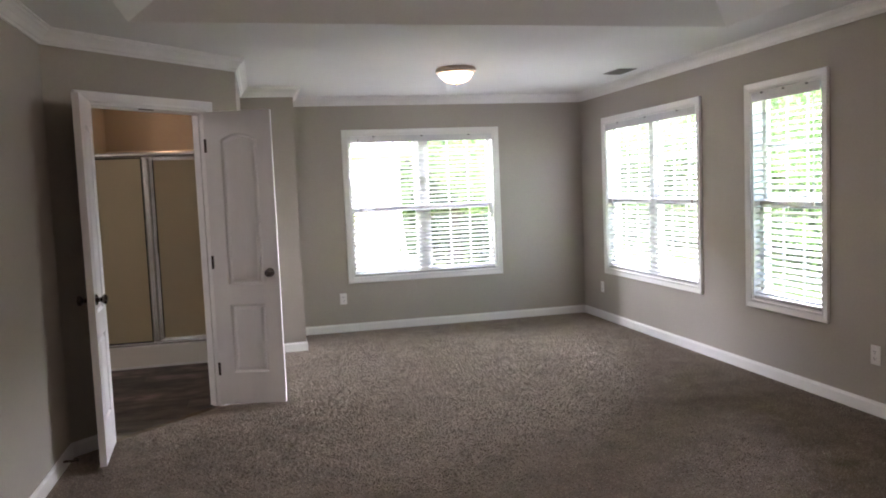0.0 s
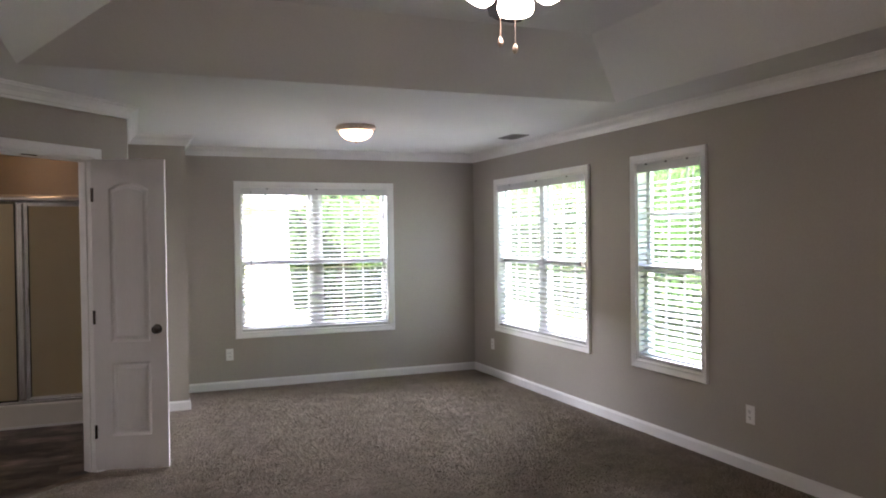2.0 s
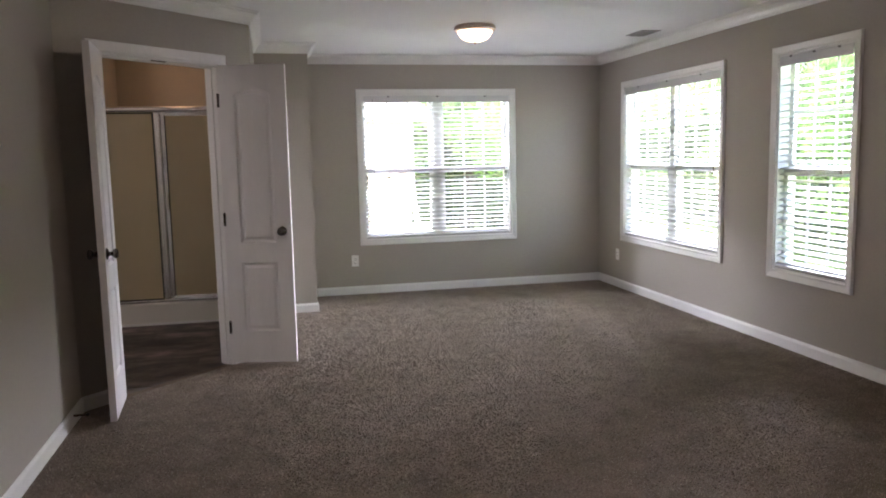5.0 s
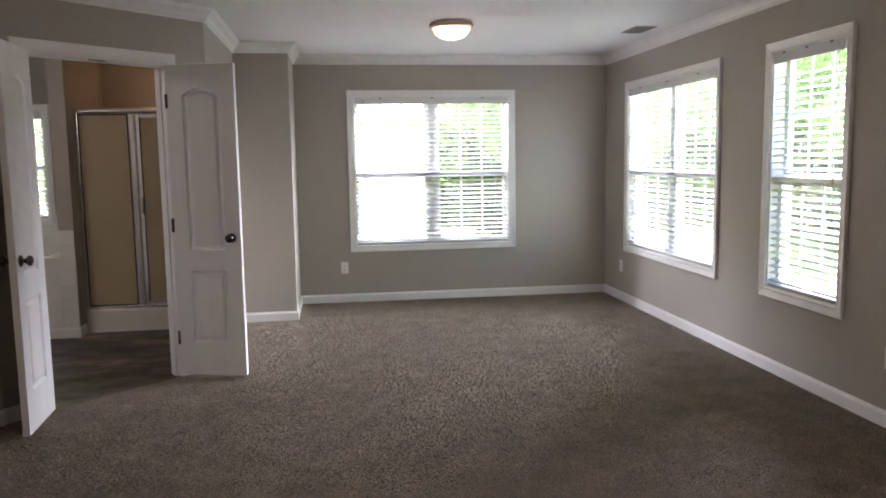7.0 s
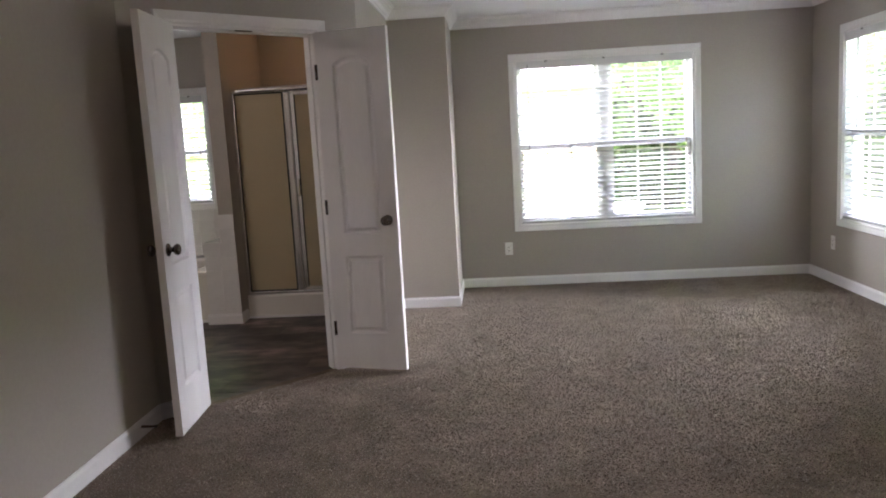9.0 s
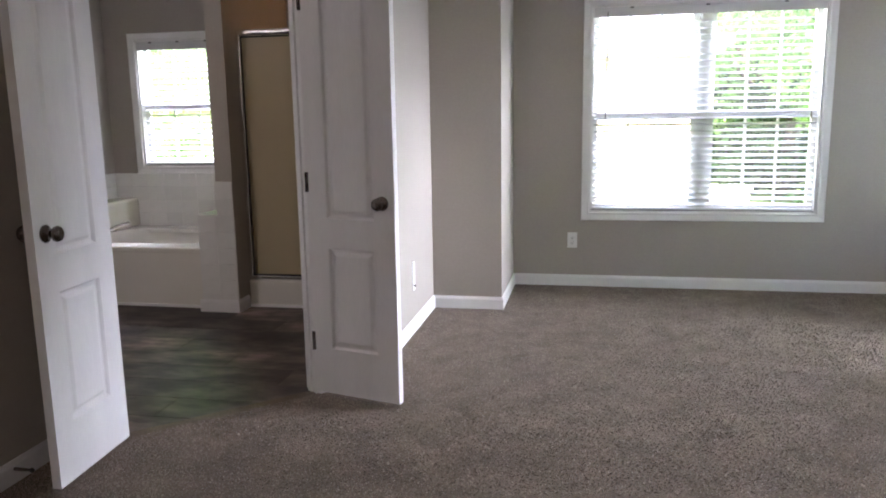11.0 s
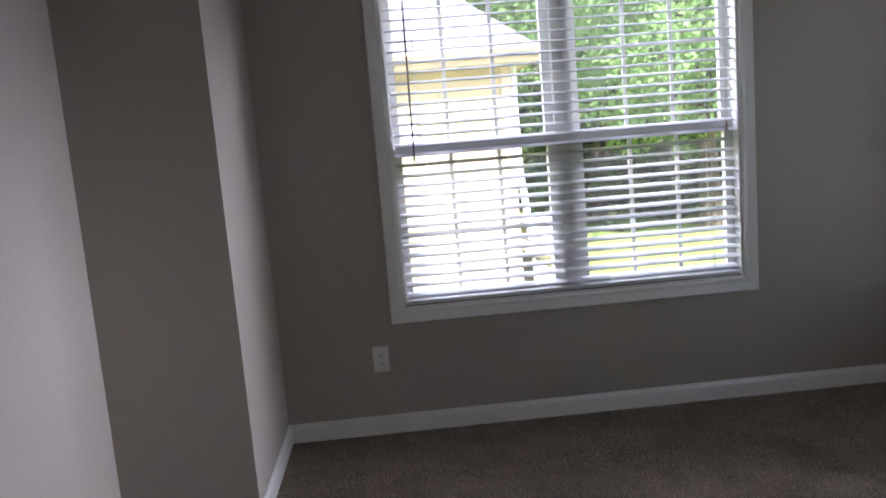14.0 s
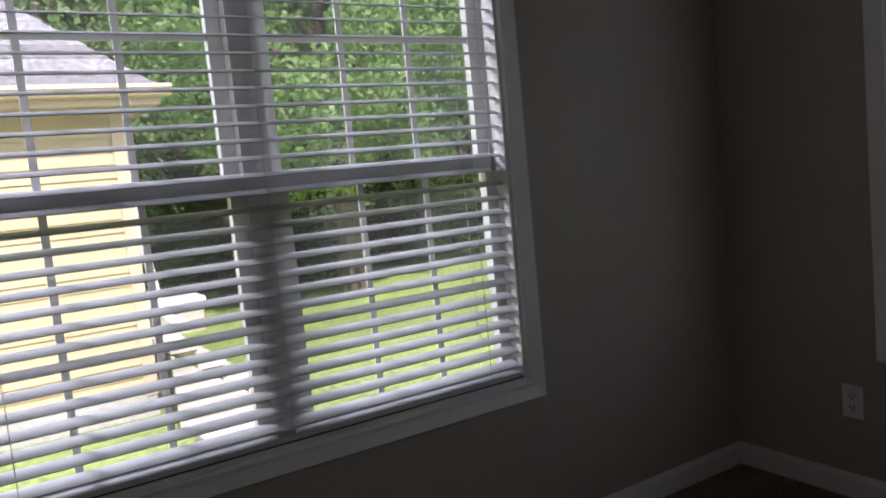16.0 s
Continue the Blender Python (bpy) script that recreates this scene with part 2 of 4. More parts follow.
def tube(points, radius, seg=8, bm=None):
    bm = bm or bmesh.new()
    pts = [Vector(p) for p in points]
    rings = []
    for i, p in enumerate(pts):
        d = (pts[min(i + 1, len(pts) - 1)] - pts[max(i - 1, 0)]).normalized()
        q = d.to_track_quat("Z", "Y")
        r = radius[i] if isinstance(radius, (list, tuple)) else radius
        rings.append([bm.verts.new(p + q @ Vector((r * math.cos(2 * math.pi * k / seg), r * math.sin(2 * math.pi * k / seg), 0))) for k in range(seg)])
    for a, b in zip(rings, rings[1:]):
        for k in range(seg):
            bm.faces.new((a[k], a[(k + 1) % seg], b[(k + 1) % seg], b[k]))
    bm.faces.new(rings[0][::-1]), bm.faces.new(rings[-1])
    return bm


def sweep(path, profile, closed=False, bm=None, lift=None):
    """Runs a profile of (offset to the left of the path, height) along a plan path with mitred corners. lift maps (x, y, h) to space."""
    bm = bm or bmesh.new()
    P = [Vector(p) for p in path]
    n = len(P)
    lift = lift or (lambda x, y, h: (x, y, h))
    rings = []
    for i in range(n):
        d0 = (P[i] - P[i - 1]).normalized() if (closed or i > 0) else (P[1] - P[0]).normalized()
        d1 = (P[(i + 1) % n] - P[i]).normalized() if (closed or i < n - 1) else d0
        n0, n1 = Vector((-d0.y, d0.x)), Vector((-d1.y, d1.x))
        mit = (n0 + n1) / (1 + n0.dot(n1))
        rings.append([bm.verts.new(lift(*(P[i] + mit * o), h)) for o, h in profile])
    k = len(profile)
    for i in range(n if closed else n - 1):
        a, b = rings[i], rings[(i + 1) % n]
        for j in range(k):
            bm.faces.new((a[j], b[j], b[(j + 1) % k], a[(j + 1) % k]))
    if not closed:
        bm.faces.new(rings[0][::-1]), bm.faces.new(rings[-1])
    return bm


def wall(name, p0, p1, z0, z1, thick, openings=(), material=None, label=""):
    """A wall whose room face runs from p0 to p1 with the room on its left; openings are (s0, s1, low, high) along it."""
    a, b = Vector(p0), Vector(p1)
    d = (b - a).normalized()
    out = Vector((d.y, -d.x))
    m = Matrix(((d.x, out.x, 0, a.x), (d.y, out.y, 0, a.y), (0, 0, 1, 0), (0, 0, 0, 1)))
    length = (b - a).length
    cuts = sorted({0.0, length, *[s for o in openings for s in o[:2]]})
    bm = bmesh.new()
    for s0, s1 in zip(cuts, cuts[1:]):
        holes = sorted((o[2], o[3]) for o in openings if o[0] <= s0 + 1e-6 and o[1] >= s1 - 1e-6)
        h = z0
        for low, high in holes:
            if low > h:
                box(bm, s0, s1, 0, thick, h, low, m)
            h = high
        if h < z1:
            box(bm, s0, s1, 0, thick, h, z1, m)
    ob = part(name, bm, material or WALL)
    return tagged(ob, label or "greige painted plasterboard wall", "wall", kind="structure")


# ---- plan ----
XR, YF, XL, XM, YB = 3.215, 7.97, -1.44, -0.42, -1.3
COLX, COLY = 0.05, 7.185
CZ = 2.44
DIAG_L, DIAG_R = (XL, XL + 6.13), (XM, XM + 6.13)
HR, HL = Vector((-0.633, 5.497)), Vector((-1.268, 4.862))  # hinges of the double door
BXL, BYS = -3.3, 3.9                                        # bathroom's far side and near side
WIN_F = (0.556, 2.25, 0.508, 2.105)
WIN_A = (5.574, 7.407, 0.502, 2.118)
WIN_B = (4.135, 4.985, 0.492, 2.122)
WIN_BATH = (-3.08, -2.2, 0.855, 1.985)
CAS = 0.06

# ---- structure ----
room = [(XL, YB), (XR, YB), (XR, YF), (COLX, YF), (COLX, COLY), (XM, COLY), DIAG_R, DIAG_L]
o = CAS
wall("wall_far", (XR + 0.15, YF), (BXL - 0.15, YF), -0.3, 2.95, 0.15,
     [(XR + 0.15 - WIN_F[1] + o, XR + 0.15 - WIN_F[0] - o, WIN_F[2] + o, WIN_F[3] - o),
      (XR + 0.15 - WIN_BATH[1] + o, XR + 0.15 - WIN_BATH[0] - o, WIN_BATH[2] + o, WIN_BATH[3] - o)])
wall("wall_right", (XR, YB - 0.15), (XR, YF), -0.3, 2.95, 0.15,
     [(WIN_A[0] - YB + 0.15 + o, WIN_A[1] - YB + 0.15 - o, WIN_A[2] + o, WIN_A[3] - o),
      (WIN_B[0] - YB + 0.15 + o, WIN_B[1] - YB + 0.15 - o, WIN_B[2] + o, WIN_B[3] - o)])
wall("wall_back", (BXL - 0.15, YB), (XR, YB), -0.3, 2.95, 0.15)
wall("wall_left", DIAG_L, (XL, YB), 0, CZ, 0.11)
wall("wall_closet_side", (COLX, YF), (COLX, COLY), 0, CZ, 0.1)
wall("wall_closet_front", (COLX - 0.1, COLY), (XM, COLY), 0, CZ, 0.1)
wall("wall_sitting_side", (XM, YF), DIAG_R, 0, CZ, 0.11)
dl = (Vector(DIAG_R) - HR).length
DOOR_H = 2.055
wall("wall_diagonal", DIAG_R, DIAG_L, 0, CZ, 0.11, [(dl, dl + (HR - HL).length, 0, DOOR_H)])
wall("wall_bath_outer", (BXL, YF), (BXL, YB), -0.3, 2.95, 0.15)
wall("wall_bath_near", (BXL, BYS), (XL - 0.11, BYS), 0, CZ, 0.1)

TR = (-0.94, 2.75, 0.5, 4.52)   # tray recess in the ceiling: x0, x1, y0, y1
TZ, TI = 2.73, 0.56
bm = bmesh.new()


def quad(bm, *pts):
    bm.faces.new([bm.verts.new(p) for p in pts])


X0, X1, Y0, Y1 = BXL, XR, YB, YF
for a, b, c, d in ((X0, X1, Y0, TR[2]), (X0, X1, TR[3], Y1), (X0, TR[0], TR[2], TR[3]), (TR[1], X1, TR[2], TR[3])):
    quad(bm, (a, c, CZ), (b, c, CZ), (b, d, CZ), (a, d, CZ))
low = [(TR[0], TR[2], CZ), (TR[1], TR[2], CZ), (TR[1], TR[3], CZ), (TR[0], TR[3], CZ)]
top = [(TR[0] + TI, TR[2] + TI, TZ), (TR[1] - TI, TR[2] + TI, TZ), (TR[1] - TI, TR[3] - TI, TZ), (TR[0] + TI, TR[3] - TI, TZ)]
for i in range(4):
    quad(bm, low[i], low[(i + 1) % 4], top[(i + 1) % 4], top[i])
quad(bm, *top)
bmesh.ops.remove_doubles(bm, verts=bm.verts, dist=0.001)
tagged(part("ceiling", bm, CEIL), "white painted ceiling with a raised tray recess", "ceiling", kind="structure")
# unseen slab added above the ceilings to keep the sun out
bm = bx(BXL - 0.5, XR + 0.5, YB - 0.5, YF + 0.45, 2.95, 3.1)
tagged(part("roof_slab", bm, CEIL), "plain unseen roof deck added over the house to block the sun", "roof", kind="structure")

# floors: carpet up to the middle of the doorway, planks beyond it
sl = 0.055
off = Vector((-0.7071, 0.7071)) * sl
carpet_poly = [(XL, YB), (XR, YB), (XR, YF), (COLX, YF), (COLX, COLY), (XM, COLY), DIAG_R, tuple(HR), tuple(HR + off), tuple(HL + off), tuple(HL), DIAG_L]
tagged(part("floor_carpet", prism(carpet_poly, -0.05, 0.0), CARPET), "short taupe brown cut-pile carpet, wall to wall", "carpet", kind="structure")
tagged(part("floor_bath_base", bx(BXL, XM - 0.1, BYS, YF, -0.06, -0.012), GROUT), "dark subfloor under vinyl planks", "floor", kind="structure")
tagged(part("floor_base", bx(BXL - 0.15, XR + 0.15, YB - 0.15, YF + 0.15, -0.3, -0.061), CONCRETE), "floor slab", "floor", kind="structure")

crown_profile = [(0, CZ), (0, CZ - 0.088), (0.010, CZ - 0.088), (0.014, CZ - 0.074), (0.022, CZ - 0.068), (0.034, CZ - 0.045), (0.055, CZ - 0.026),
                 (0.064, CZ - 0.022), (0.066, CZ - 0.010), (0.078, CZ - 0.008), (0.078, CZ)]
tagged(part("crown_moulding", sweep(room, crown_profile, True), TRIM), "white painted crown moulding under the ceiling", "moulding", kind="structure")
base_profile = [(0, 0), (0.013, 0), (0.013, 0.066), (0.010, 0.074), (0.006, 0.079), (0.005, 0.086), (0, 0.086)]
cas_off = Vector((0.7071, 0.7071)) * 0.066
base_path = [tuple(HL - cas_off), DIAG_L, (XL, YB), (XR, YB), (XR, YF), (COLX, YF), (COLX, COLY), (XM, COLY), DIAG_R, tuple(HR + cas_off)]
tagged(part("baseboard", sweep(base_path, base_profile), TRIM), "white painted moulded baseboard", "baseboard", kind="structure")


# ---- windows and blinds ----
def along(kind, base):
    """Frame of a window: x along the wall as seen from inside to the right, y outwards, z up."""
    if kind == "far":
        return Matrix.Translation((0, base, 0))
    return Matrix(((0, 1, 0, base), (-1, 0, 0, 0), (0, 0, 1, 0), (0, 0, 0, 1)))


def local_bm(bm, m):
    bm.transform(m)
    return bm


def window(name, kind, base, x0, x1, z0, z1, double, rail, label):
    m = along(kind, base)
    root = thing(name, label, "window", kind="structure")
    prof = [(0.0, 0.0), (0.0, -0.012), (0.006, -0.016), (0.018, -0.014), (0.040, -0.018), (0.056, -0.021), (CAS, -0.016), (CAS, 0.0)]
    ix0, ix1, iz0, iz1 = x0 + CAS, x1 - CAS, z0 + CAS, z1 - CAS
    ring = [(ix0, iz0), (ix0, iz1), (ix1, iz1), (ix1, iz0)]
    part("casing", local_bm(sweep(ring, prof, True, lift=lambda x, y, h: (x, h, y)), m), TRIM, root)
    bm = bmesh.new()  # jamb lining
    t = 0.012
    for a in ((ix0, ix0 + t, 0.0, 0.15, iz0, iz1), (ix1 - t, ix1, 0.0, 0.15, iz0, iz1), (ix0 + t, ix1 - t, 0.0, 0.15, iz1 - t, iz1), (ix0 + t, ix1 - t, 0.0, 0.15, iz0, iz0 + t)):
        box(bm, *a)
    part("jamb_lining", local_bm(bm, m), TRIM, root)
    ix0, ix1, iz0, iz1 = ix0 + t, ix1 - t, iz0 + t, iz1 - t
    # black strip set in for the dark shadow line under the blind
    part("sill_gasket", local_bm(bx(ix0, ix1, 0.003, 0.009, iz0 + 0.0005, iz0 + 0.006), m), DARK, root, "thin dark shadow strip along the sill")
    bays = [(ix0, ix1)]
    if double:
        c = (ix0 + ix1) / 2
        part("mullion", local_bm(bx(c - 0.04, c + 0.04, 0.05, 0.145, iz0, iz1), m), VINYLW, root)
        bays = [(ix0, c - 0.04), (c + 0.04, ix1)]
    for b0, b1 in bays:
        for low, high, y in ((rail - 0.022, iz1, 0.088), (iz0, rail + 0.022, 0.058)):
            up = y > 0.08
            sb, st = (0.055, 0.018) if up else (0.04, 0.045)
            fr = 0.04
            bm = bmesh.new()
            box(bm, b0, b0 + fr, y, y + 0.028, low, high)
            box(bm, b1 - fr, b1, y, y + 0.028, low, high)
            box(bm, b0 + fr, b1 - fr, y, y + 0.028, low, low + sb)
            box(bm, b0 + fr, b1 - fr, y, y + 0.028, high - st, high)
            sash = part("sash", local_bm(bm, m), VINYLW, root)
            g0, g1, h0, h1 = b0 + fr, b1 - fr, low + sb, high - st
            pane = part("pane", local_bm(bx(g0, g1, y + 0.012, y + 0.016, h0, h1), m), PANE, sash)
            pane.visible_shadow = False
            bm = bmesh.new()
            for k in (1, 2):
                x = g0 + (g1 - g0) * k / 3
                box(bm, x - 0.009, x + 0.009, y + 0.006, y + 0.0118, h0, h1)
            zc = (h0 + h1) / 2
            box(bm, g0, g1, y + 0.007, y + 0.0116, zc - 0.009, zc + 0.009)
            part("muntin_grid", local_bm(bm, m), VINYLW, sash)
        lock = bmesh.new()
        xc = (b0 + b1) / 2
        box(lock, xc - 0.03, xc + 0.03, 0.045, 0.058, rail + 0.022, rail + 0.034)
        part("sash_lock", local_bm(lock, m), VINYLW, root)
    return root


def blind(kind, base, x0, x1, z0, z1, label, wand_x=None, drop=0.5, bottom=0.0):
    """A two-inch slatted blind hung inside the window's reveal."""
    m = along(kind, base)
    root = thing("window_blind", label, "blind", group="window blinds")
    a, b, low, high = x0 + CAS + 0.018, x1 - CAS - 0.018, z0 + CAS + 0.016 + bottom, z1 - CAS - 0.014
    yc = 0.027
    part("headrail", local_bm(bx(a, b, yc - 0.028, yc + 0.024, high - 0.045, high), m), SLAT, root)
    val = part("valance", local_bm(bx(a - 0.003, b + 0.003, yc - 0.036, yc - 0.029, high - 0.062, high + 0.003, bevel=0.002), m), SLAT, root)
    for k in range(3):
        xx = a + (b - a) * (k + 0.5) / 3
        part("valance_clip", local_bm(bx(xx - 0.012, xx + 0.012, yc - 0.04, yc - 0.0365, high - 0.008, high + 0.004), m), WAND, val)
    part("bottom_rail", local_bm(bx(a, b, yc - 0.025, yc + 0.025, low, low + 0.016, bevel=0.003), m), SLAT, root)
    n = int((high - 0.075 - low - 0.03) / 0.0445)
    prof = [(-0.025, -0.0006), (-0.0125, 0.0016), (0, 0.0024), (0.0125, 0.0016), (0.025, -0.0006), (0.025, -0.0034), (0, -0.0006), (-0.025, -0.0034)]
    bm = prism(prof, a + 0.004, b - 0.004, "x")
    tilt = pose(0, 0, 0, 15)
    bm.transform(tilt)
    first = part("slat", local_bm(bm, m), SLAT, root)
    rng = random.Random(int(1000 * (x0 + z1)))
    for i in range(n):
        ob = first if i == 0 else first.copy()
        if i:
            scene.collection.objects.link(ob)
            ob.parent = root
        sag = m.to_3x3() @ Vector((rng.uniform(-0.001, 0.001), yc, 0))
        ob.matrix_world = Matrix.Translation(sag + Vector((0, 0, low + 0.045 + i * 0.0445 + rng.uniform(-0.001, 0.001))))
    spots = [a + 0.12, b - 0.12] + ([(a + b) / 2] if b - a > 1.0 else [])
    for x in spots:
        bm = bmesh.new()
        for y in (yc - 0.0265, yc + 0.0265):
            box(bm, x - 0.0008, x + 0.0008, y - 0.0006, y + 0.0006, low, high - 0.04)
        part("ladder_cord", local_bm(bm, m), CORD, root)
    bm = tube([(b - 0.05, yc - 0.04, high - 0.05), (b - 0.05, yc - 0.04, rail_of(z0, z1) + 0.02)], 0.0016, 6)
    tube([(b - 0.056, yc - 0.04, high - 0.05), (b - 0.057, yc - 0.04, rail_of(z0, z1) + 0.03)], 0.0016, 6, bm)
    cord = part("lift_cord", local_bm(bm, m), CORD, root)
    bm = lathe([(0.003, 0.045), (0.006, 0.03), (0.009, 0.008), (0.007, 0.0)], 10, Matrix.Translation((b - 0.053, yc - 0.04, rail_of(z0, z1) - 0.02)))
    part("tassel", local_bm(bm, m), WOODD, cord)
    if wand_x is not None:
        part("tilt_wand", local_bm(tube([(wand_x, yc - 0.042, high - 0.03), (wand_x - 0.005, yc - 0.046, high - 0.03 - drop)], 0.0042, 6), m), WAND, root)
    return root


def rail_of(z0, z1):
    return z0 + (z1 - z0) * 0.475


window("window_1", "far", YF, *WIN_F, True, rail_of(*WIN_F[2:]), "white double-hung twin window with grilles and white casing")
blind("far", YF, *WIN_F, "lowered white slatted blind with open slats", wand_x=0.725, drop=0.78)
a = (-WIN_A[1], -WIN_A[0], WIN_A[2], WIN_A[3])
window("window_2", "right", XR, *a, True, rail_of(*a[2:]), "white double-hung twin window in white casing")
blind("right", XR, *a, "wide lowered white slatted blind with open slats")
a = (-WIN_B[1], -WIN_B[0], WIN_B[2], WIN_B[3])
window("window_3", "right", XR, *a, False, rail_of(*a[2:]), "narrow white double-hung window in white casing")
blind("right", XR, *a, "narrow lowered white slatted blind with open slats")
window("window_4", "far", YF, *WIN_BATH, False, rail_of(*WIN_BATH[2:]), "white double-hung bathroom window over the tub")
blind("far", YF, *WIN_BATH, "lowered white slatted blind above the bathtub")


# ---- double door ----
def knob_bm(side):
    """A turned round knob on its rose; side is +1 or -1 along y."""
    m = pose(0, 0, 0, -90 * side)
    return lathe([(0.031, 0.0), (0.032, 0.004), (0.026, 0.009), (0.013, 0.013), (0.012, 0.024), (0.018, 0.031), (0.026, 0.038), (0.028, 0.047), (0.024, 0.056), (0.012, 0.061)], 24, m)


LW, LH, LT = 0.458, 2.03, 0.035


def panel_outline(x0, x1, z0, z1, arch):
    pts = [(x0, z0), (x1, z0)]
    if not arch:
        return pts + [(x1, z1), (x0, z1)]
    n = 24
    for i in range(n + 1):
        u = i / n
        rise = 4 * u * (1 - u)
        pts.append((x1 + (x0 - x1) * u, z1 - arch + arch * rise))
    return pts


def shrink(poly, d):
    n = len(poly)
    res = []
    for i in range(n):
        p0, p, p1 = Vector(poly[i - 1]), Vector(poly[i]), Vector(poly[(i + 1) % n])
        d0, d1 = (p - p0).normalized(), (p1 - p).normalized()
        n0, n1 = Vector((-d0.y, d0.x)), Vector((-d1.y, d1.x))
        res.append(tuple(p + (n0 + n1) / (1 + n0.dot(n1)) * d))
    return res


def door_leaf(name, label, hinge, direction, mirror, knob_label):
    """Leaf in the local frame: x from the hinge edge, y its thickness, z up."""
    d = Vector(direction).normalized()
    n = Vector((-d.y, d.x))
    m = Matrix(((d.x, n.x, 0, hinge[0]), (d.y, n.y, 0, hinge[1]), (0, 0, 1, 0.018), (0, 0, 0, 1)))
    root = thing(name, label, "door", kind="structure", at=m)
    y0, y1 = (0.0, LT) if not mirror else (-LT, 0.0)
    mg = 0.105
    specs = [(mg, LW - mg, 0.22, 0.70, 0), (mg, LW - mg, 0.835, 1.88, 0.045)]
    bm = bmesh.new()
    box(bm, 0.002, LW - 0.002, y0 + 0.0132, y1 - 0.0132, 0.002, LH - 0.002)
    box(bm, 0, mg, y0, y1, 0, LH), box(bm, LW - mg, LW, y0, y1, 0, LH)
    box(bm, mg, LW - mg, y0, y1, 0, 0.22), box(bm, mg, LW - mg, y0, y1, 0.70, 0.835)
    arch = panel_outline(*specs[1])[2:]
    prism(arch + [(mg, LH), (LW - mg, LH)], y0, y1, "y", bm)
    part("leaf", bm, DOORP, root)
    for s in specs:
        outer = panel_outline(*s)
        for face, inward in ((y0, 1), (y1, -1)):
            steps = [(0.0, 0.0), (0.004, 0.004), (0.010, 0.0115), (0.018, 0.0125), (0.024, 0.011), (0.036, 0.003), (0.042, 0.0022)]
            bm = bmesh.new()
            prev = None
            for off_in, depth in steps:
                ring = [bm.verts.new((x, face + inward * depth, z)) for x, z in shrink(outer, off_in)]
                if prev:
                    k = len(ring)
                    for i in range(k):
                        bm.faces.new((prev[i], prev[(i + 1) % k], ring[(i + 1) % k], ring[i]))
                prev = ring
            bm.faces.new(prev)
            part("moulded_panel", bm, DOORP, root)
    kx = LW - 0.06
    for side, yy in ((1, y1), (-1, y0)):
        bm = knob_bm(side)
        bm.transform(Matrix.Translation((kx, yy, 0.915)))
        part("door_knob", bm, NICKEL, root, knob_label, smooth=True)
    hinge_y = y0
    for z in (0.25, 1.0, 1.80):
        bm = tube([(0.0, hinge_y, z - 0.045), (0.0, hinge_y, z + 0.045)], 0.006, 8)
        box(bm, 0.0, 0.012, hinge_y - 0.001, hinge_y + 0.001, z - 0.045, z + 0.045)
        part("hinge", bm, NICKEL, root, "satin nickel butt hinge")
    return root


door_leaf("door_1", "white moulded two-panel door leaf standing open", tuple(HR + Vector((0.0, 0.02))), (0.459, -0.121), True, "satin nickel round knob")
door_leaf("door_2", "white moulded two-panel door leaf standing open beside the wall", tuple(HL + Vector((0.006, -0.006))), (0.03, -0.46), False, "satin nickel round knob")

# casing and jamb of the double door, in a frame along the diagonal wall
dd = (HR - HL).normalized()
nn = Vector((dd.y, -dd.x))
dm = Matrix(((dd.x, -nn.x, 0, HL.x), (dd.y, -nn.y, 0, HL.y), (0, 0, 1, 0), (0, 0, 0, 1)))
DW = (HR - HL).length
frame_root = thing("door_frame", "white painted casing and jamb round the bathroom doorway", "door frame", kind="structure")
prof = [(0.0, 0.0), (0.0, -0.010), (0.008, -0.014), (0.02, -0.012), (0.045, -0.016), (0.060, -0.018), (0.064, -0.014), (0.064, 0.0)]
part("casing", local_bm(sweep([(0, 0), (0, DOOR_H), (DW, DOOR_H), (DW, 0)], prof, False, lift=lambda x, y, h: (x, h, y)), dm), TRIM, frame_root)
prof2 = [(p[0], 0.11 - p[1]) for p in prof]
part("casing", local_bm(sweep([(0, 0), (0, DOOR_H), (DW, DOOR_H), (DW, 0)], prof2, False, lift=lambda x, y, h: (x, h, y)), dm), TRIM, frame_root)
bm = bmesh.new()
box(bm, 0, 0.014, 0, 0.11, 0, DOOR_H), box(bm, DW - 0.014, DW, 0, 0.11, 0, DOOR_H), box(bm, 0.014, DW - 0.014, 0, 0.11, DOOR_H - 0.014, DOOR_H)
box(bm, 0.014, 0.024, 0.04, 0.075, 0, DOOR_H - 0.014), box(bm, DW - 0.024, DW - 0.014, 0.04, 0.075, 0, DOOR_H - 0.014), box(bm, 0.024, DW - 0.024, 0.04, 0.075, DOOR_H - 0.024, DOOR_H - 0.014)
part("jamb", local_bm(bm, dm), TRIM, frame_root)
part("strike_catch", local_bm(bx(DW / 2 - 0.05, DW / 2 + 0.05, 0.012, 0.032, DOOR_H - 0.019, DOOR_H - 0.0135), dm), NICKEL, frame_root)


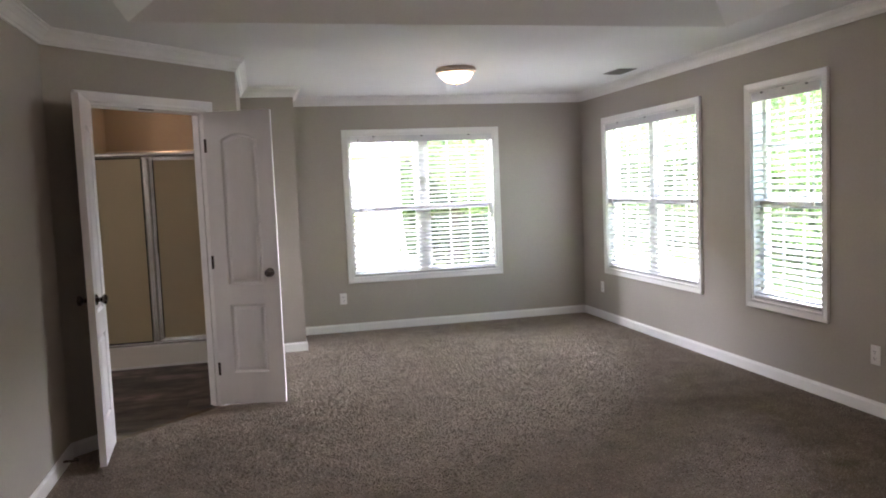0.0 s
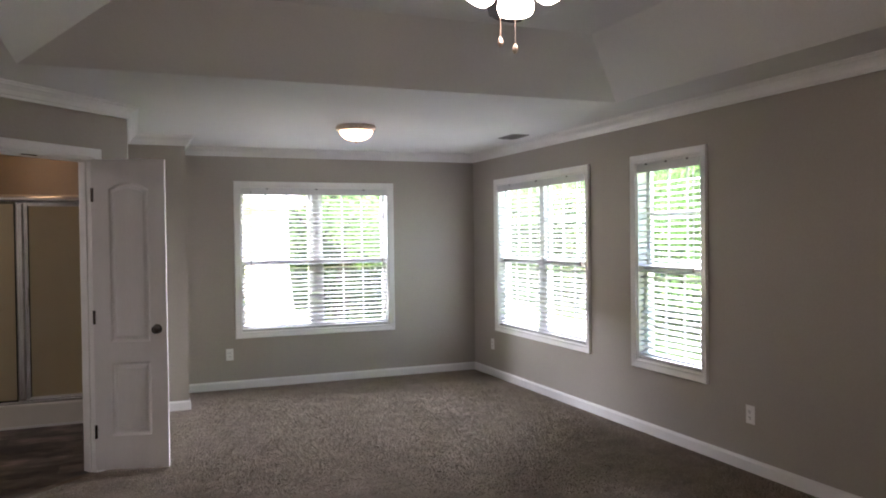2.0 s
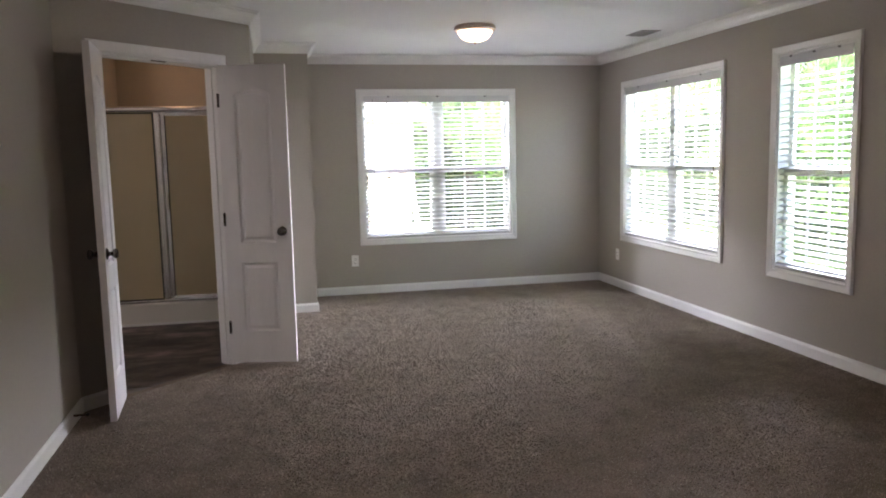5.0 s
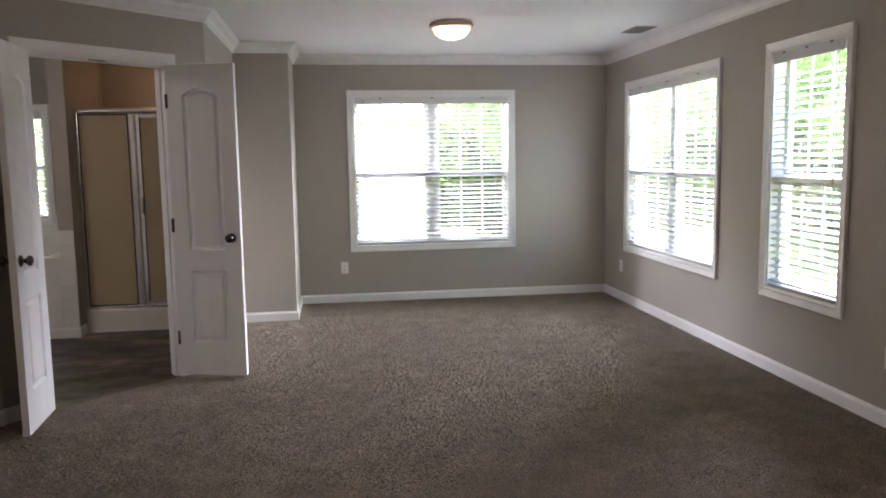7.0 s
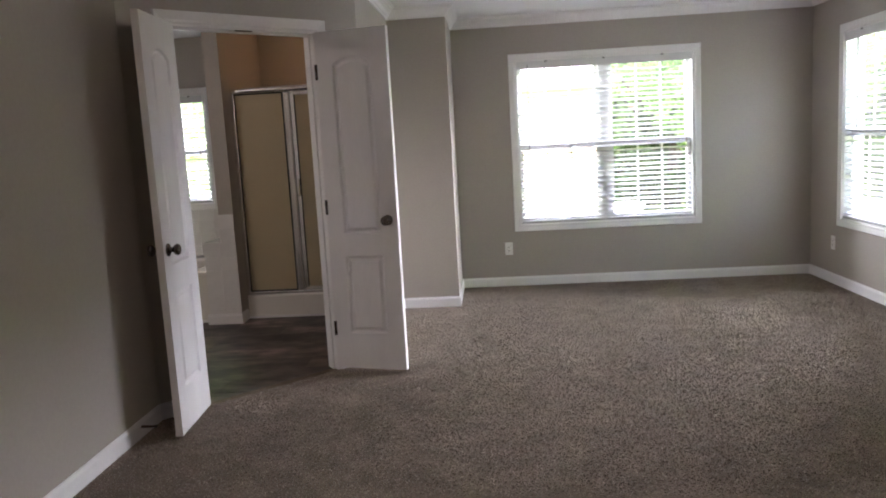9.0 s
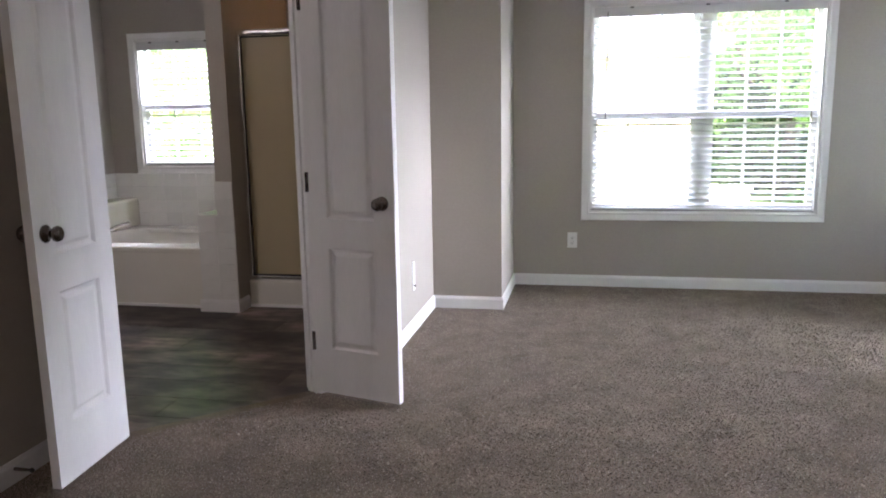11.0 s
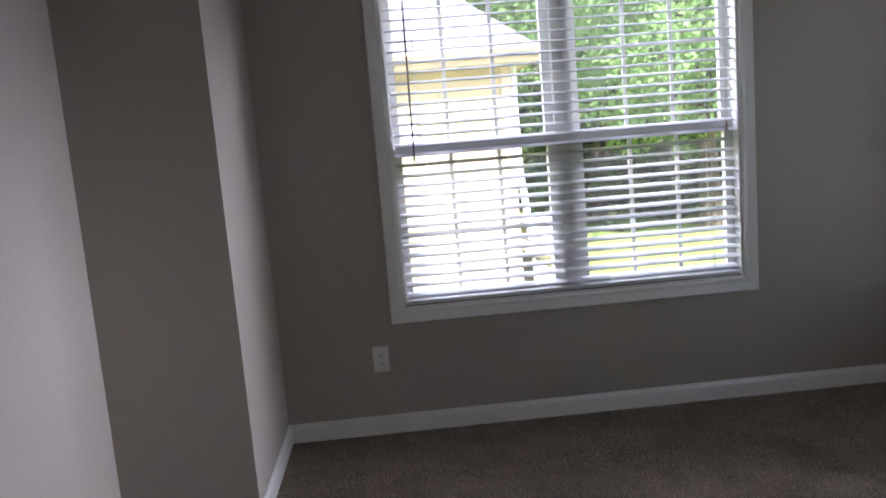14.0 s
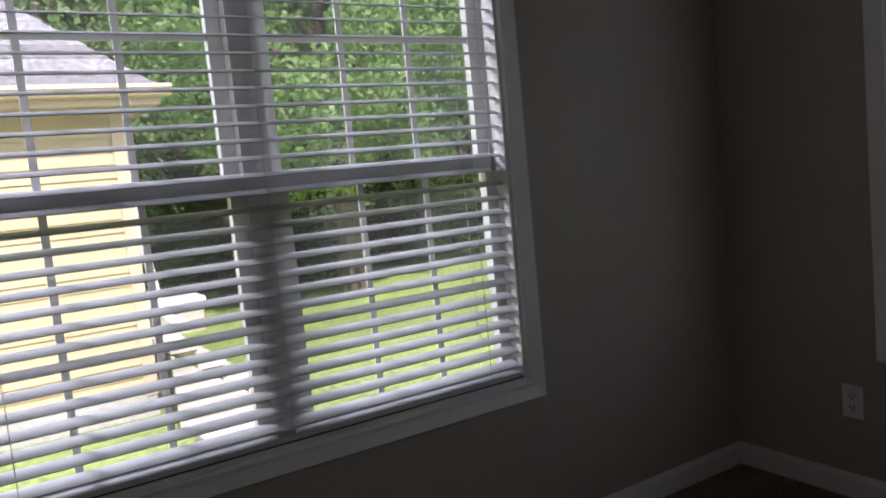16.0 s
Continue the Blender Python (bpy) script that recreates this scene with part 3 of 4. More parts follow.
# ---- ceiling lamp, fan, vent, outlets ----
def dome_lamp(name, x, y, glass, label):
    root = thing(name, label, "ceiling lamp")
    m = Matrix.Translation((x, y, CZ))
    part("canopy", lathe([(0.02, 0.0), (0.155, 0.0), (0.165, -0.012), (0.168, -0.03), (0.160, -0.042), (0.142, -0.046), (0.135, -0.04)], 40, m), BRONZE, root, "antique nickel rim", smooth=True)
    part("diffuser", lathe([(0.138, -0.040), (0.136, -0.055), (0.120, -0.085), (0.090, -0.108), (0.05, -0.122), (0.015, -0.127)], 40, m), glass, root, "lit frosted glass bowl", smooth=True)
    part("finial", lathe([(0.009, -0.126), (0.012, -0.132), (0.006, -0.142), (0.002, -0.146)], 12, m), BRONZE, root, smooth=True)
    return root


dome_lamp("ceiling_lamp", 1.325, 6.13, DOME, "lit flush ceiling lamp with frosted bowl and nickel rim")

FX, FY, FZ = 0.65, 2.01, TZ - 0.16
fan = thing("ceiling_fan", "ceiling fan with dark blades and three lit glass shades", "ceiling fan")
m = Matrix.Translation((FX, FY, TZ))
part("canopy", lathe([(0.03, 0.0), (0.075, 0.0), (0.072, -0.03), (0.04, -0.055), (0.015, -0.06)], 28, m), BRONZE, fan, smooth=True)
part("downrod", lathe([(0.013, -0.05), (0.013, -0.27)], 12, m), BRONZE, fan)
m = Matrix.Translation((FX, FY, FZ))
part("motor_housing", lathe([(0.03, -0.10), (0.085, -0.11), (0.12, -0.135), (0.125, -0.175), (0.11, -0.205), (0.07, -0.225), (0.05, -0.23)], 32, m), BRONZE, fan, smooth=True)
part("light_hub", lathe([(0.05, -0.225), (0.058, -0.24), (0.058, -0.27), (0.045, -0.295), (0.02, -0.31), (0.01, -0.32)], 24, m), BRONZE, fan, smooth=True)
for k in range(5):
    r = pose(FX, FY, FZ - 0.243, 0, 0, 66 - 72 * k)
    blade = [(0.17, -0.05), (0.30, -0.062), (0.52, -0.068), (0.60, -0.06), (0.635, -0.03), (0.64, 0.0), (0.635, 0.03), (0.60, 0.06), (0.52, 0.068), (0.30, 0.062), (0.17, 0.05)]
    bm = prism(blade, -0.004, 0.004)
    bm.transform(r @ pose(0, 0, 0, 12))
    b = part("blade", bm, BLADE, fan)
    bm = prism([(0.09, -0.018), (0.17, -0.03), (0.23, -0.035), (0.23, 0.035), (0.17, 0.03), (0.09, 0.018)], 0.004, 0.010)
    bm.transform(r @ pose(0, 0, 0, 12))
    part("blade_iron", bm, BRONZE, b)
for ang in (62, 182, 302):
    r = pose(FX, FY, FZ - 0.26, 0, 0, ang) @ pose(0.058, 0, 0, 0, 143, 0)
    sh = part("shade", lathe([(0.022, 0.03), (0.027, 0.040), (0.042, 0.062), (0.053, 0.088), (0.057, 0.110), (0.052, 0.126), (0.046, 0.128)], 28, r), SHADE, fan, "lit frosted bell glass", smooth=True)
    part("fitter", lathe([(0.012, -0.01), (0.024, 0.0), (0.026, 0.03), (0.022, 0.04)], 18, r), BRONZE, sh, smooth=True)
for dx, dy, dz in ((-0.05, 0.0, 0.475), (-0.02, -0.035, 0.50)):
    c = part("pull_chain", tube([(FX + dx, FY + dy, FZ - 0.28), (FX + dx, FY + dy, FZ - dz)], 0.0016, 6), BRONZE, fan)
    part("pull_knob", lathe([(0.002, 0.0), (0.007, -0.008), (0.009, -0.018), (0.004, -0.028)], 10, Matrix.Translation((FX + dx, FY + dy, FZ - dz))), BRONZE, c)

vent = thing("ceiling_vent", "small tan metal air register in the ceiling", "vent")
VX, VY = 2.90, 6.36
bm = sweep([(VX - 0.065, VY - 0.13), (VX + 0.065, VY - 0.13), (VX + 0.065, VY + 0.13), (VX - 0.065, VY + 0.13)], [(0, CZ), (0, CZ - 0.008), (-0.022, CZ - 0.004), (-0.026, CZ)], True)
part("frame", bm, VENTM, vent)
part("backing", bx(VX - 0.065, VX + 0.065, VY - 0.13, VY + 0.13, CZ - 0.003, CZ - 0.001), DARK, vent)
for k in range(7):
    x = VX - 0.055 + k * 0.0183
    bm = bx(-0.007, 0.007, -0.128, 0.128, -0.0008, 0.0008)
    bm.transform(pose(x, VY, CZ - 0.008, 0, 35, 0))
    part("slat", bm, VENTM, vent)


def outlet(m, label, kind="duplex"):
    """A cover plate in the frame m: x along the wall, y out of the wall into the room, z up."""
    root = thing("wall_outlet", label, "outlet", group="wall outlets")
    h = 0.0585 if kind != "tall" else 0.088
    w = 0.036 if kind != "tall" else 0.027
    part("cover_plate", local_bm(bx(-w, w, 0.0, 0.006, -h, h, bevel=0.002), m), PLATE, root)
    if kind == "duplex":
        for z in (-0.02, 0.02):
            s = part("socket", local_bm(bx(-0.0165, 0.0165, 0.006, 0.0085, z - 0.0145, z + 0.0145, bevel=0.001), m), PLATE, root)
            bm = bmesh.new()
            box(bm, -0.009, -0.006, 0.0082, 0.0092, z - 0.003, z + 0.007), box(bm, 0.006, 0.009, 0.0082, 0.0092, z - 0.003, z + 0.007), box(bm, -0.003, 0.003, 0.0082, 0.0092, z - 0.011, z - 0.006)
            part("slots", local_bm(bm, m), DARK, s)
    elif kind == "tall":
        part("coax_jack", local_bm(lathe([(0.006, 0.0), (0.006, 0.008), (0.003, 0.01)], 10, pose(0, 0.006, -0.06, -90)), m), DARK, root)
    return root


def on_wall(p, into):
    d = Vector(into)
    t = Vector((d.y, -d.x))
    return Matrix(((t.x, d.x, 0, p[0]), (t.y, d.y, 0, p[1]), (0, 0, 1, p[2]), (0, 0, 0, 1)))


outlet(on_wall((0.494, YF, 0.352), (0, -1)), "white duplex outlet under the twin window")
outlet(on_wall((XR, 7.50, 0.345), (-1, 0)), "white duplex outlet near the room corner")
outlet(on_wall((XR, 3.757, 0.365), (-1, 0)), "white duplex outlet beyond the narrow window")
outlet(on_wall((XM, 6.12, 0.385), (1, 0)), "white duplex outlet on the short side wall")
outlet(on_wall((XM, 6.60, 0.345), (1, 0)), "tall narrow white cable plate with a jack", "tall")
stop = thing("door_stop", "small dark spring door stop on the baseboard", "door stop")
part("spring", local_bm(tube([(0, 0, 0), (0.0, 0.05, 0.0), (0, 0.07, 0)], [0.007, 0.006, 0.004], 8), on_wall((XL + 0.012, 4.45, 0.055), (1, 0))), NICKEL, stop)
part("rubber_tip", local_bm(lathe([(0.008, 0.0), (0.009, 0.006), (0.006, 0.012)], 10, pose(0, 0.068, 0, -90)), on_wall((XL + 0.012, 4.45, 0.055), (1, 0))), DARK, stop)

# ---- bathroom ----
WX0, WX1, WY = -1.83, -1.71, 6.89      # wing wall between tub and shower
wing = [(WX0, YF), (WX0, WY), (WX1, WY), (WX1, YF)]
tagged(part("wall_shower_wing", bx(WX0, WX1, WY, YF, 0, CZ), WALL), "greige wing wall between tub and shower", "wall", kind="structure")
tagged(part("baseboard_wing", sweep([(-1.985, WY - 0.022), (WX1, WY - 0.022), (WX1, 7.03)][::-1], base_profile), TRIM), "white baseboard round the wing wall", "baseboard", kind="structure")
clad = thing("tile_cladding", "white glazed tile on the stepped end of the tub wall", "tile", kind="structure")
part("backing", bx(-1.975, WX1 + 0.001, WY - 0.004, WY, 0, 0.66), GROUTW, clad)
ledge = part("ledge_core", bx(-1.975, WX0, WY, YF, 0, 0.66), GROUTW, clad)


def tile_run(parent, m, x0, x1, z0, z1, w, h, gap=0.0015, t=0.008):
    """Glazed tiles on a plane: x along, z up, y out of the plane."""
    nx, nz = max(1, round((x1 - x0) / w)), max(1, round((z1 - z0) / h))
    tw, th = (x1 - x0) / nx, (z1 - z0) / nz
    bm = bx(-tw / 2 + gap / 2, tw / 2 - gap / 2, 0, t, -th / 2 + gap / 2, th / 2 - gap / 2, bevel=0.0015)
    bm.transform(m.to_3x3().to_4x4())
    first = None
    for i in range(nx):
        for j in range(nz):
            if first is None:
                ob = first = part("tile", bm, TILE, parent)
            else:
                ob = first.copy()
                scene.collection.objects.link(ob)
                ob.parent = parent
            ob.matrix_world = Matrix.Translation(m @ Vector((x0 + (i + 0.5) * tw, 0, z0 + (j + 0.5) * th)))


front = Matrix(((1, 0, 0, 0), (0, -1, 0, WY - 0.004), (0, 0, 1, 0), (0, 0, 0, 1)))
tile_run(clad, front, -1.975, WX1, 0.0, 0.66, 0.13, 0.11)
tile_run(clad, front, WX0 + 0.0, WX1, 0.66, 0.89, 0.12, 0.115)
part("backing", bx(WX0 + 0.001, WX1 - 0.001, WY - 0.004, WY, 0.66, 0.89), GROUTW, clad)
flat = Matrix(((1, 0, 0, 0), (0, 0, 1, 0), (0, 1, 0, 0.66), (0, 0, 0, 1)))
tile_run(clad, flat, -1.975, WX0, WY - 0.012, YF, 0.145, 0.12)

# tub with a carved basin
TX0, TX1, TY0, TZ1 = BXL, -1.975, 6.96, 0.42
tub = thing("bathtub", "off-white acrylic garden tub set between tiled walls", "bathtub")


def oval(cx, cy, rx, ry, z, n=40, p=3.0):
    pts = []
    for i in range(n):
        a = 2 * math.pi * i / n
        c, s = math.cos(a), math.sin(a)
        pts.append((cx + rx * math.copysign(abs(c) ** (2 / p), c), cy + ry * math.copysign(abs(s) ** (2 / p), s), z))
    return pts


bm = bmesh.new()
cx, cy = (TX0 + TX1) / 2 + 0.05, (TY0 + YF) / 2
rings = [oval(cx, cy, 0.60, 0.50, TZ1, p=40), oval(cx, cy, 0.53, 0.42, TZ1 + 0.004), oval(cx, cy, 0.51, 0.40, TZ1 - 0.006), oval(cx, cy, 0.46, 0.35, 0.22), oval(cx, cy, 0.38, 0.28, 0.09), oval(cx, cy, 0.1, 0.1, 0.075)]
vr = [[bm.verts.new(p) for p in r] for r in rings]
for a, b in zip(vr, vr[1:]):
    for i in range(40):
        bm.faces.new((a[i], a[(i + 1) % 40], b[(i + 1) % 40], b[i]))
bm.faces.new(vr[-1])
part("basin", bm, ACRYLIC, tub, smooth=True)
bm = sweep([(TX0, TY0), (TX1, TY0), (TX1, YF), (TX0, YF)], [(0.0, TZ1 - 0.035), (-0.004, TZ1 - 0.030), (-0.004, TZ1 - 0.006), (0.004, TZ1 + 0.001), (0.16, TZ1 + 0.001), (0.16, TZ1 - 0.03)], True)
part("rim", bm, ACRYLIC, tub)
part("apron", bx(TX0, TX1, TY0, TY0 + 0.03, 0.0, TZ1 - 0.02), ACRYLIC, tub)
part("toe_strip", bx(TX0, TX1, TY0 - 0.012, TY0, 0.0, 0.018), TRIM, tub)
sur = thing("tub_surround", "white tiled splash wall round the tub", "tile", kind="structure")
part("backing", bx(BXL, TX1, YF - 0.006, YF, TZ1, 0.86), GROUTW, sur)
tile_run(sur, Matrix(((1, 0, 0, 0), (0, -1, 0, YF - 0.006), (0, 0, 1, 0), (0, 0, 0, 1))), BXL + 0.01, TX1, TZ1 + 0.002, 0.86, 0.15, 0.11)
part("backing", bx(BXL, BXL + 0.006, 6.6, YF - 0.01, TZ1, 0.86), GROUTW, sur)
tile_run(sur, Matrix(((0, 1, 0, BXL + 0.006), (1, 0, 0, 0), (0, 0, 1, 0), (0, 0, 0, 1))), 6.6, YF - 0.02, TZ1 + 0.002, 0.86, 0.15, 0.11)
part("step_ledge", bx(BXL + 0.015, BXL + 0.21, 6.96, YF - 0.016, TZ1 + 0.004, 0.66, bevel=0.02), ACRYLIC, sur)
tap = thing("tub_faucet", "chrome deck-mounted tub faucet with long spout", "faucet")
TXP, TYP = -2.86, 7.06
part("base", lathe([(0.03, 0.0), (0.03, 0.008), (0.018, 0.02), (0.014, 0.05)], 20, Matrix.Translation((TXP, TYP, TZ1 + 0.003))), CHROME, tap, smooth=True)
part("spout", tube([(TXP, TYP, TZ1 + 0.04), (TXP + 0.05, TYP + 0.02, TZ1 + 0.09), (TXP + 0.12, TYP + 0.05, TZ1 + 0.125), (TXP + 0.2, TYP + 0.085, TZ1 + 0.15)], [0.014, 0.013, 0.012, 0.011], 12), CHROME, tap, smooth=True)
for dx in (-0.06, 0.06):
    part("handle", lathe([(0.022, 0.0), (0.02, 0.02), (0.012, 0.025), (0.018, 0.05), (0.01, 0.056)], 16, Matrix.Translation((TXP + dx, TYP - 0.02, TZ1 + 0.003))), CHROME, tap, smooth=True)

# shower enclosure
SX0, SX1, SY = WX1, XM - 0.11, 7.05
shower = thing("shower_enclosure", "chrome-framed shower with bronze obscure glass and white base", "shower")
part("base", bx(SX0 + 0.002, SX1 - 0.002, SY - 0.005, YF - 0.002, -0.01, 0.19, bevel=0.012), ACRYLIC, shower, "off-white moulded shower base")
part("toe_strip", bx(SX0 + 0.002, SX1 - 0.002, SY - 0.017, SY - 0.005, 0.0, 0.018), TRIM, shower)
SZ0, SZ1 = 0.19, 1.885
for name_, a in (("top_rail", (SX0, SX1, SY + 0.005, SY + 0.045, SZ1 - 0.045, SZ1)), ("sill_rail", (SX0, SX1, SY + 0.005, SY + 0.045, SZ0, SZ0 + 0.03)),
                 ("side_channel", (SX0, SX0 + 0.035, SY + 0.005, SY + 0.045, SZ0 + 0.03, SZ1 - 0.045)), ("side_channel", (SX1 - 0.035, SX1, SY + 0.005, SY + 0.045, SZ0 + 0.03, SZ1 - 0.045)),
                 ("middle_post", (-1.275, -1.215, SY - 0.004, SY + 0.045, SZ0 + 0.03, SZ1 - 0.045))):
    part(name_, bx(*a, bevel=0.016 if name_ in ("middle_post", "top_rail") else 0.007), CHROME, shower)
part("fixed_panel", bx(SX0 + 0.035, -1.275, SY + 0.02, SY + 0.026, SZ0 + 0.03, SZ1 - 0.045), OBSCURE, shower)
sd = part("shower_door", bx(-1.19, SX1 - 0.06, SY + 0.016, SY + 0.022, SZ0 + 0.06, SZ1 - 0.08), OBSCURE, shower)
bm = sweep([(-1.213, SZ0 + 0.033), (SX1 - 0.037, SZ0 + 0.033), (SX1 - 0.037, SZ1 - 0.05), (-1.213, SZ1 - 0.05)], [(0, SY + 0.004), (0.026, SY + 0.006), (0.026, SY + 0.03), (0, SY + 0.03)], True, lift=lambda x, z, y: (x, y, z))
part("door_frame", bm, CHROME, sd)
for a, b in ((SX0 + 0.033, -1.277), (-1.19, SX1 - 0.062)):
    bm = sweep([(a, SZ0 + 0.03), (b, SZ0 + 0.03), (b, SZ1 - 0.047), (a, SZ1 - 0.047)], [(0, SY + 0.012), (0.011, SY + 0.012), (0.011, SY + 0.018), (0, SY + 0.018)], True, lift=lambda x, z, y: (x, y, z))
    part("gasket", bm, DARK, shower, "black rubber glazing gasket")
part("pull", bx(-1.2, -1.188, SY - 0.03, SY + 0.004, 1.0, 1.14, bevel=0.003), CHROME, sd)
part("surround", bx(SX0 + 0.004, SX1 - 0.004, YF - 0.012, YF - 0.002, 0.19, 1.95), ACRYLIC, shower)
# unseen bowl added for the warm light in the shower alcove
dome_lamp("bathroom_fill_lamp", -1.12, 7.5, DOMEB, "unseen flush ceiling lamp with frosted bowl, added for warm light above the shower")
# second unseen lamp, put in to brighten tub apron and bathroom walls
dome_lamp("bathroom_fill_lamp", -2.35, 5.2, DOMEC, "unseen flush ceiling lamp added to brighten the middle of the bathroom")


# ---- outdoors ----
GZ = -0.62
bm = bmesh.new()
N, R = 44, 70.0
gv = {}
for i in range(N + 1):
    for j in range(N + 1):
        u, v = (2 * i / N - 1), (2 * j / N - 1)
        x, y = R * u * abs(u), 8 + R * v * abs(v)
        d = max(0.0, math.hypot(x, y - 3) - 14)
        gv[i, j] = bm.verts.new((x, y, GZ + 0.05 * noise.noise(Vector((x * 0.2, y * 0.2, 0))) + 0.02 * d))
for i in range(N):
    for j in range(N):
        bm.faces.new((gv[i, j], gv[i + 1, j], gv[i + 1, j + 1], gv[i, j + 1]))
far = 2200
ob = part("ground", bm, GRASS, smooth=True)
tagged(ob, "sunlit mown green lawn", "lawn", kind="structure")
tagged(part("ground_far", bx(-far, far, -far, far, GZ - 2.2, GZ - 1.6), GRASS), "grass land to the horizon", "ground", kind="structure")

# neighbouring house
NX1, NY0, NZE = 1.98, 13.0, 2.05
house = thing("neighbour_house", "yellow tan sided house with grey shingled hip roof", "house")
NX0, NY1 = -7.5, 21.0
part("wall_core", bx(NX0 + 0.02, NX1 - 0.02, NY0 + 0.02, NY1, GZ - 0.1, NZE), SIDING, house)
bm = bx(NX0, NX1, -0.016, 0.0, 0.0, 0.118)
for v in bm.verts:
    if v.co.z > 0.1 and v.co.y < -0.01:
        v.co.y = -0.003
lap0 = None
nlap = int((NZE - GZ - 0.25) / 0.115)
for k in range(nlap):
    if lap0 is None:
        ob = lap0 = part("siding_board", bm, SIDING, house)
    else:
        ob = lap0.copy()
        scene.collection.objects.link(ob)
        ob.parent = house
    ob.location = (0, NY0 + 0.02, GZ + 0.25 + k * 0.115)
part("foundation", bx(NX0, NX1, NY0 + 0.005, NY0 + 0.02, GZ - 0.1, GZ + 0.25), CONCRETE, house)
part("corner_board", bx(NX1 - 0.09, NX1 + 0.012, NY0 - 0.012, NY0 + 0.1, GZ + 0.2, NZE), FASCIA, house)
part("corner_board", bx(NX1 - 0.02, NX1 + 0.006, NY0 + 0.1, NY1, GZ + 0.2, NZE), SIDING, house)
EO = 0.26
part("soffit", bx(NX0 - EO, NX1 + EO, NY0 - EO, NY1 + EO, NZE, NZE + 0.02), FASCIA, house)
part("fascia", bx(NX0 - EO, NX1 + EO, NY0 - EO - 0.02, NY0 - EO, NZE - 0.01, NZE + 0.15), FASCIA, house)
part("fascia", bx(NX1 + EO, NX1 + EO + 0.02, NY0 - EO - 0.02, NY1 + EO, NZE - 0.01, NZE + 0.15), FASCIA, house)
bm = sweep([(NX0 - EO, NZE + 0.15), (NX1 + EO + 0.1, NZE + 0.15)], [(0, NY0 - EO - 0.02), (0, NY0 - EO - 0.12), (-0.03, NY0 - EO - 0.13), (-0.09, NY0 - EO - 0.09), (-0.1, NY0 - EO - 0.02)], False, lift=lambda x, z, y: (x, y, z))
part("gutter", bm, FASCIA, house)
part("downspout", tube([(NX1 + 0.06, NY0 + 0.08, NZE - 0.02), (NX1 + 0.06, NY0 + 0.08, 0.9), (NX1 + 0.12, NY0 + 0.05, 0.35), (NX1 + 0.17, NY0 + 0.03, 0.22), (NX1 + 0.34, NY0 - 0.02, 0.12)], 0.04, 8), TRIM, house, "white downspout with a kicked-out foot")
# hip roof of overlapping shingle courses
RX, RY = (NX1 + EO) - 4.2, (NY0 - EO) + 4.2
RISE = 3.8
roof = part("roof", prism([(NX0 - EO, NY0 - EO), (NX1 + EO, NY0 - EO), (NX1 + EO, NY1 + EO), (NX0 - EO, NY1 + EO)], NZE + 0.13, NZE + 0.15), SHINGLE, house)
courses = 30
for k in range(courses):
    f0, f1 = k / courses, (k + 1.25) / courses
    bm = bmesh.new()
    a0, a1 = 4.2 * f0, 4.2 * f1
    zb, zt = NZE + 0.16 + RISE * f0, NZE + 0.155 + RISE * f1
    e = EO
    quad(bm, (NX0 - e + a0, NY0 - e + a0, zb + 0.012), (NX1 + e - a0, NY0 - e + a0, zb + 0.012), (NX1 + e - a1, NY0 - e + a1, zt), (NX0 - e + a1, NY0 - e + a1, zt))
    quad(bm, (NX1 + e - a0, NY0 - e + a0, zb + 0.012), (NX1 + e - a0, NY1 + e - a0, zb + 0.012), (NX1 + e - a1, NY1 + e - a1, zt), (NX1 + e - a1, NY0 - e + a1, zt))
    quad(bm, (NX0 - e + a0, NY0 - e + a0, zb - 0.02), (NX1 + e - a0, NY0 - e + a0, zb - 0.02), (NX1 + e - a0, NY0 - e + a0, zb + 0.012), (NX0 - e + a0, NY0 - e + a0, zb + 0.012))
    part("shingle_course", bm, SHINGLE, roof)
vent_box = part("wall_light", bx(0.75, 0.93, NY0 - 0.08, NY0 + 0.02, 1.28, 1.5, bevel=0.01), TRIM, house)

# pale steps beside the house corner, and a pale walk
steps = thing("entry_steps", "pale weathered wooden steps beside the house corner", "steps")
for k in range(4):
    x = 2.0 + 0.2 * k
    z = GZ + 0.17 * (4 - k)
    part("tread", bx(x, x + 0.23, 12.35, 13.5, z - 0.045, z, bevel=0.006), WOODD, steps)
    part("riser", bx(x + 0.195, x + 0.215, 12.37, 13.48, z - 0.17, z - 0.045), WOODD, steps)
for y in (12.36, 13.49):
    bm = prism([(2.0, GZ + 0.63), (2.84, GZ + 0.0), (2.8, GZ - 0.1), (2.0, GZ - 0.1)], y - 0.02, y + 0.02, "y")
    part("stringer", bm, WOODD, steps)
chest = thing("garden_chest", "low beige garden chest with a white lid on the lawn", "chest")
part("body", bx(2.72, 3.42, 16.8, 17.4, GZ - 0.1, GZ + 0.42, bevel=0.015), WOODD, chest)
part("lid", bx(2.68, 3.46, 16.76, 17.44, GZ + 0.42, GZ + 0.50, bevel=0.02), TRIM, chest, "white lid")
tagged(part("pavement_walk", bx(2.05, 2.75, 10.6, 12.75, GZ - 0.1, GZ + 0.06, bevel=0.01), CONCRETE), "pale concrete garden walk", "path", kind="structure")
ac = thing("dark_shed", "low dark outbuilding in the shade of trees", "shed")
part("body", bx(8.0, 11.0, 24.0, 26.0, GZ - 0.2, GZ + 1.9), DARKSIDE, ac)
part("roof", prism([(7.8, GZ + 1.9), (11.2, GZ + 1.9), (9.5, GZ + 2.7)], 23.8, 26.2, "y"), SHINGLE, ac)


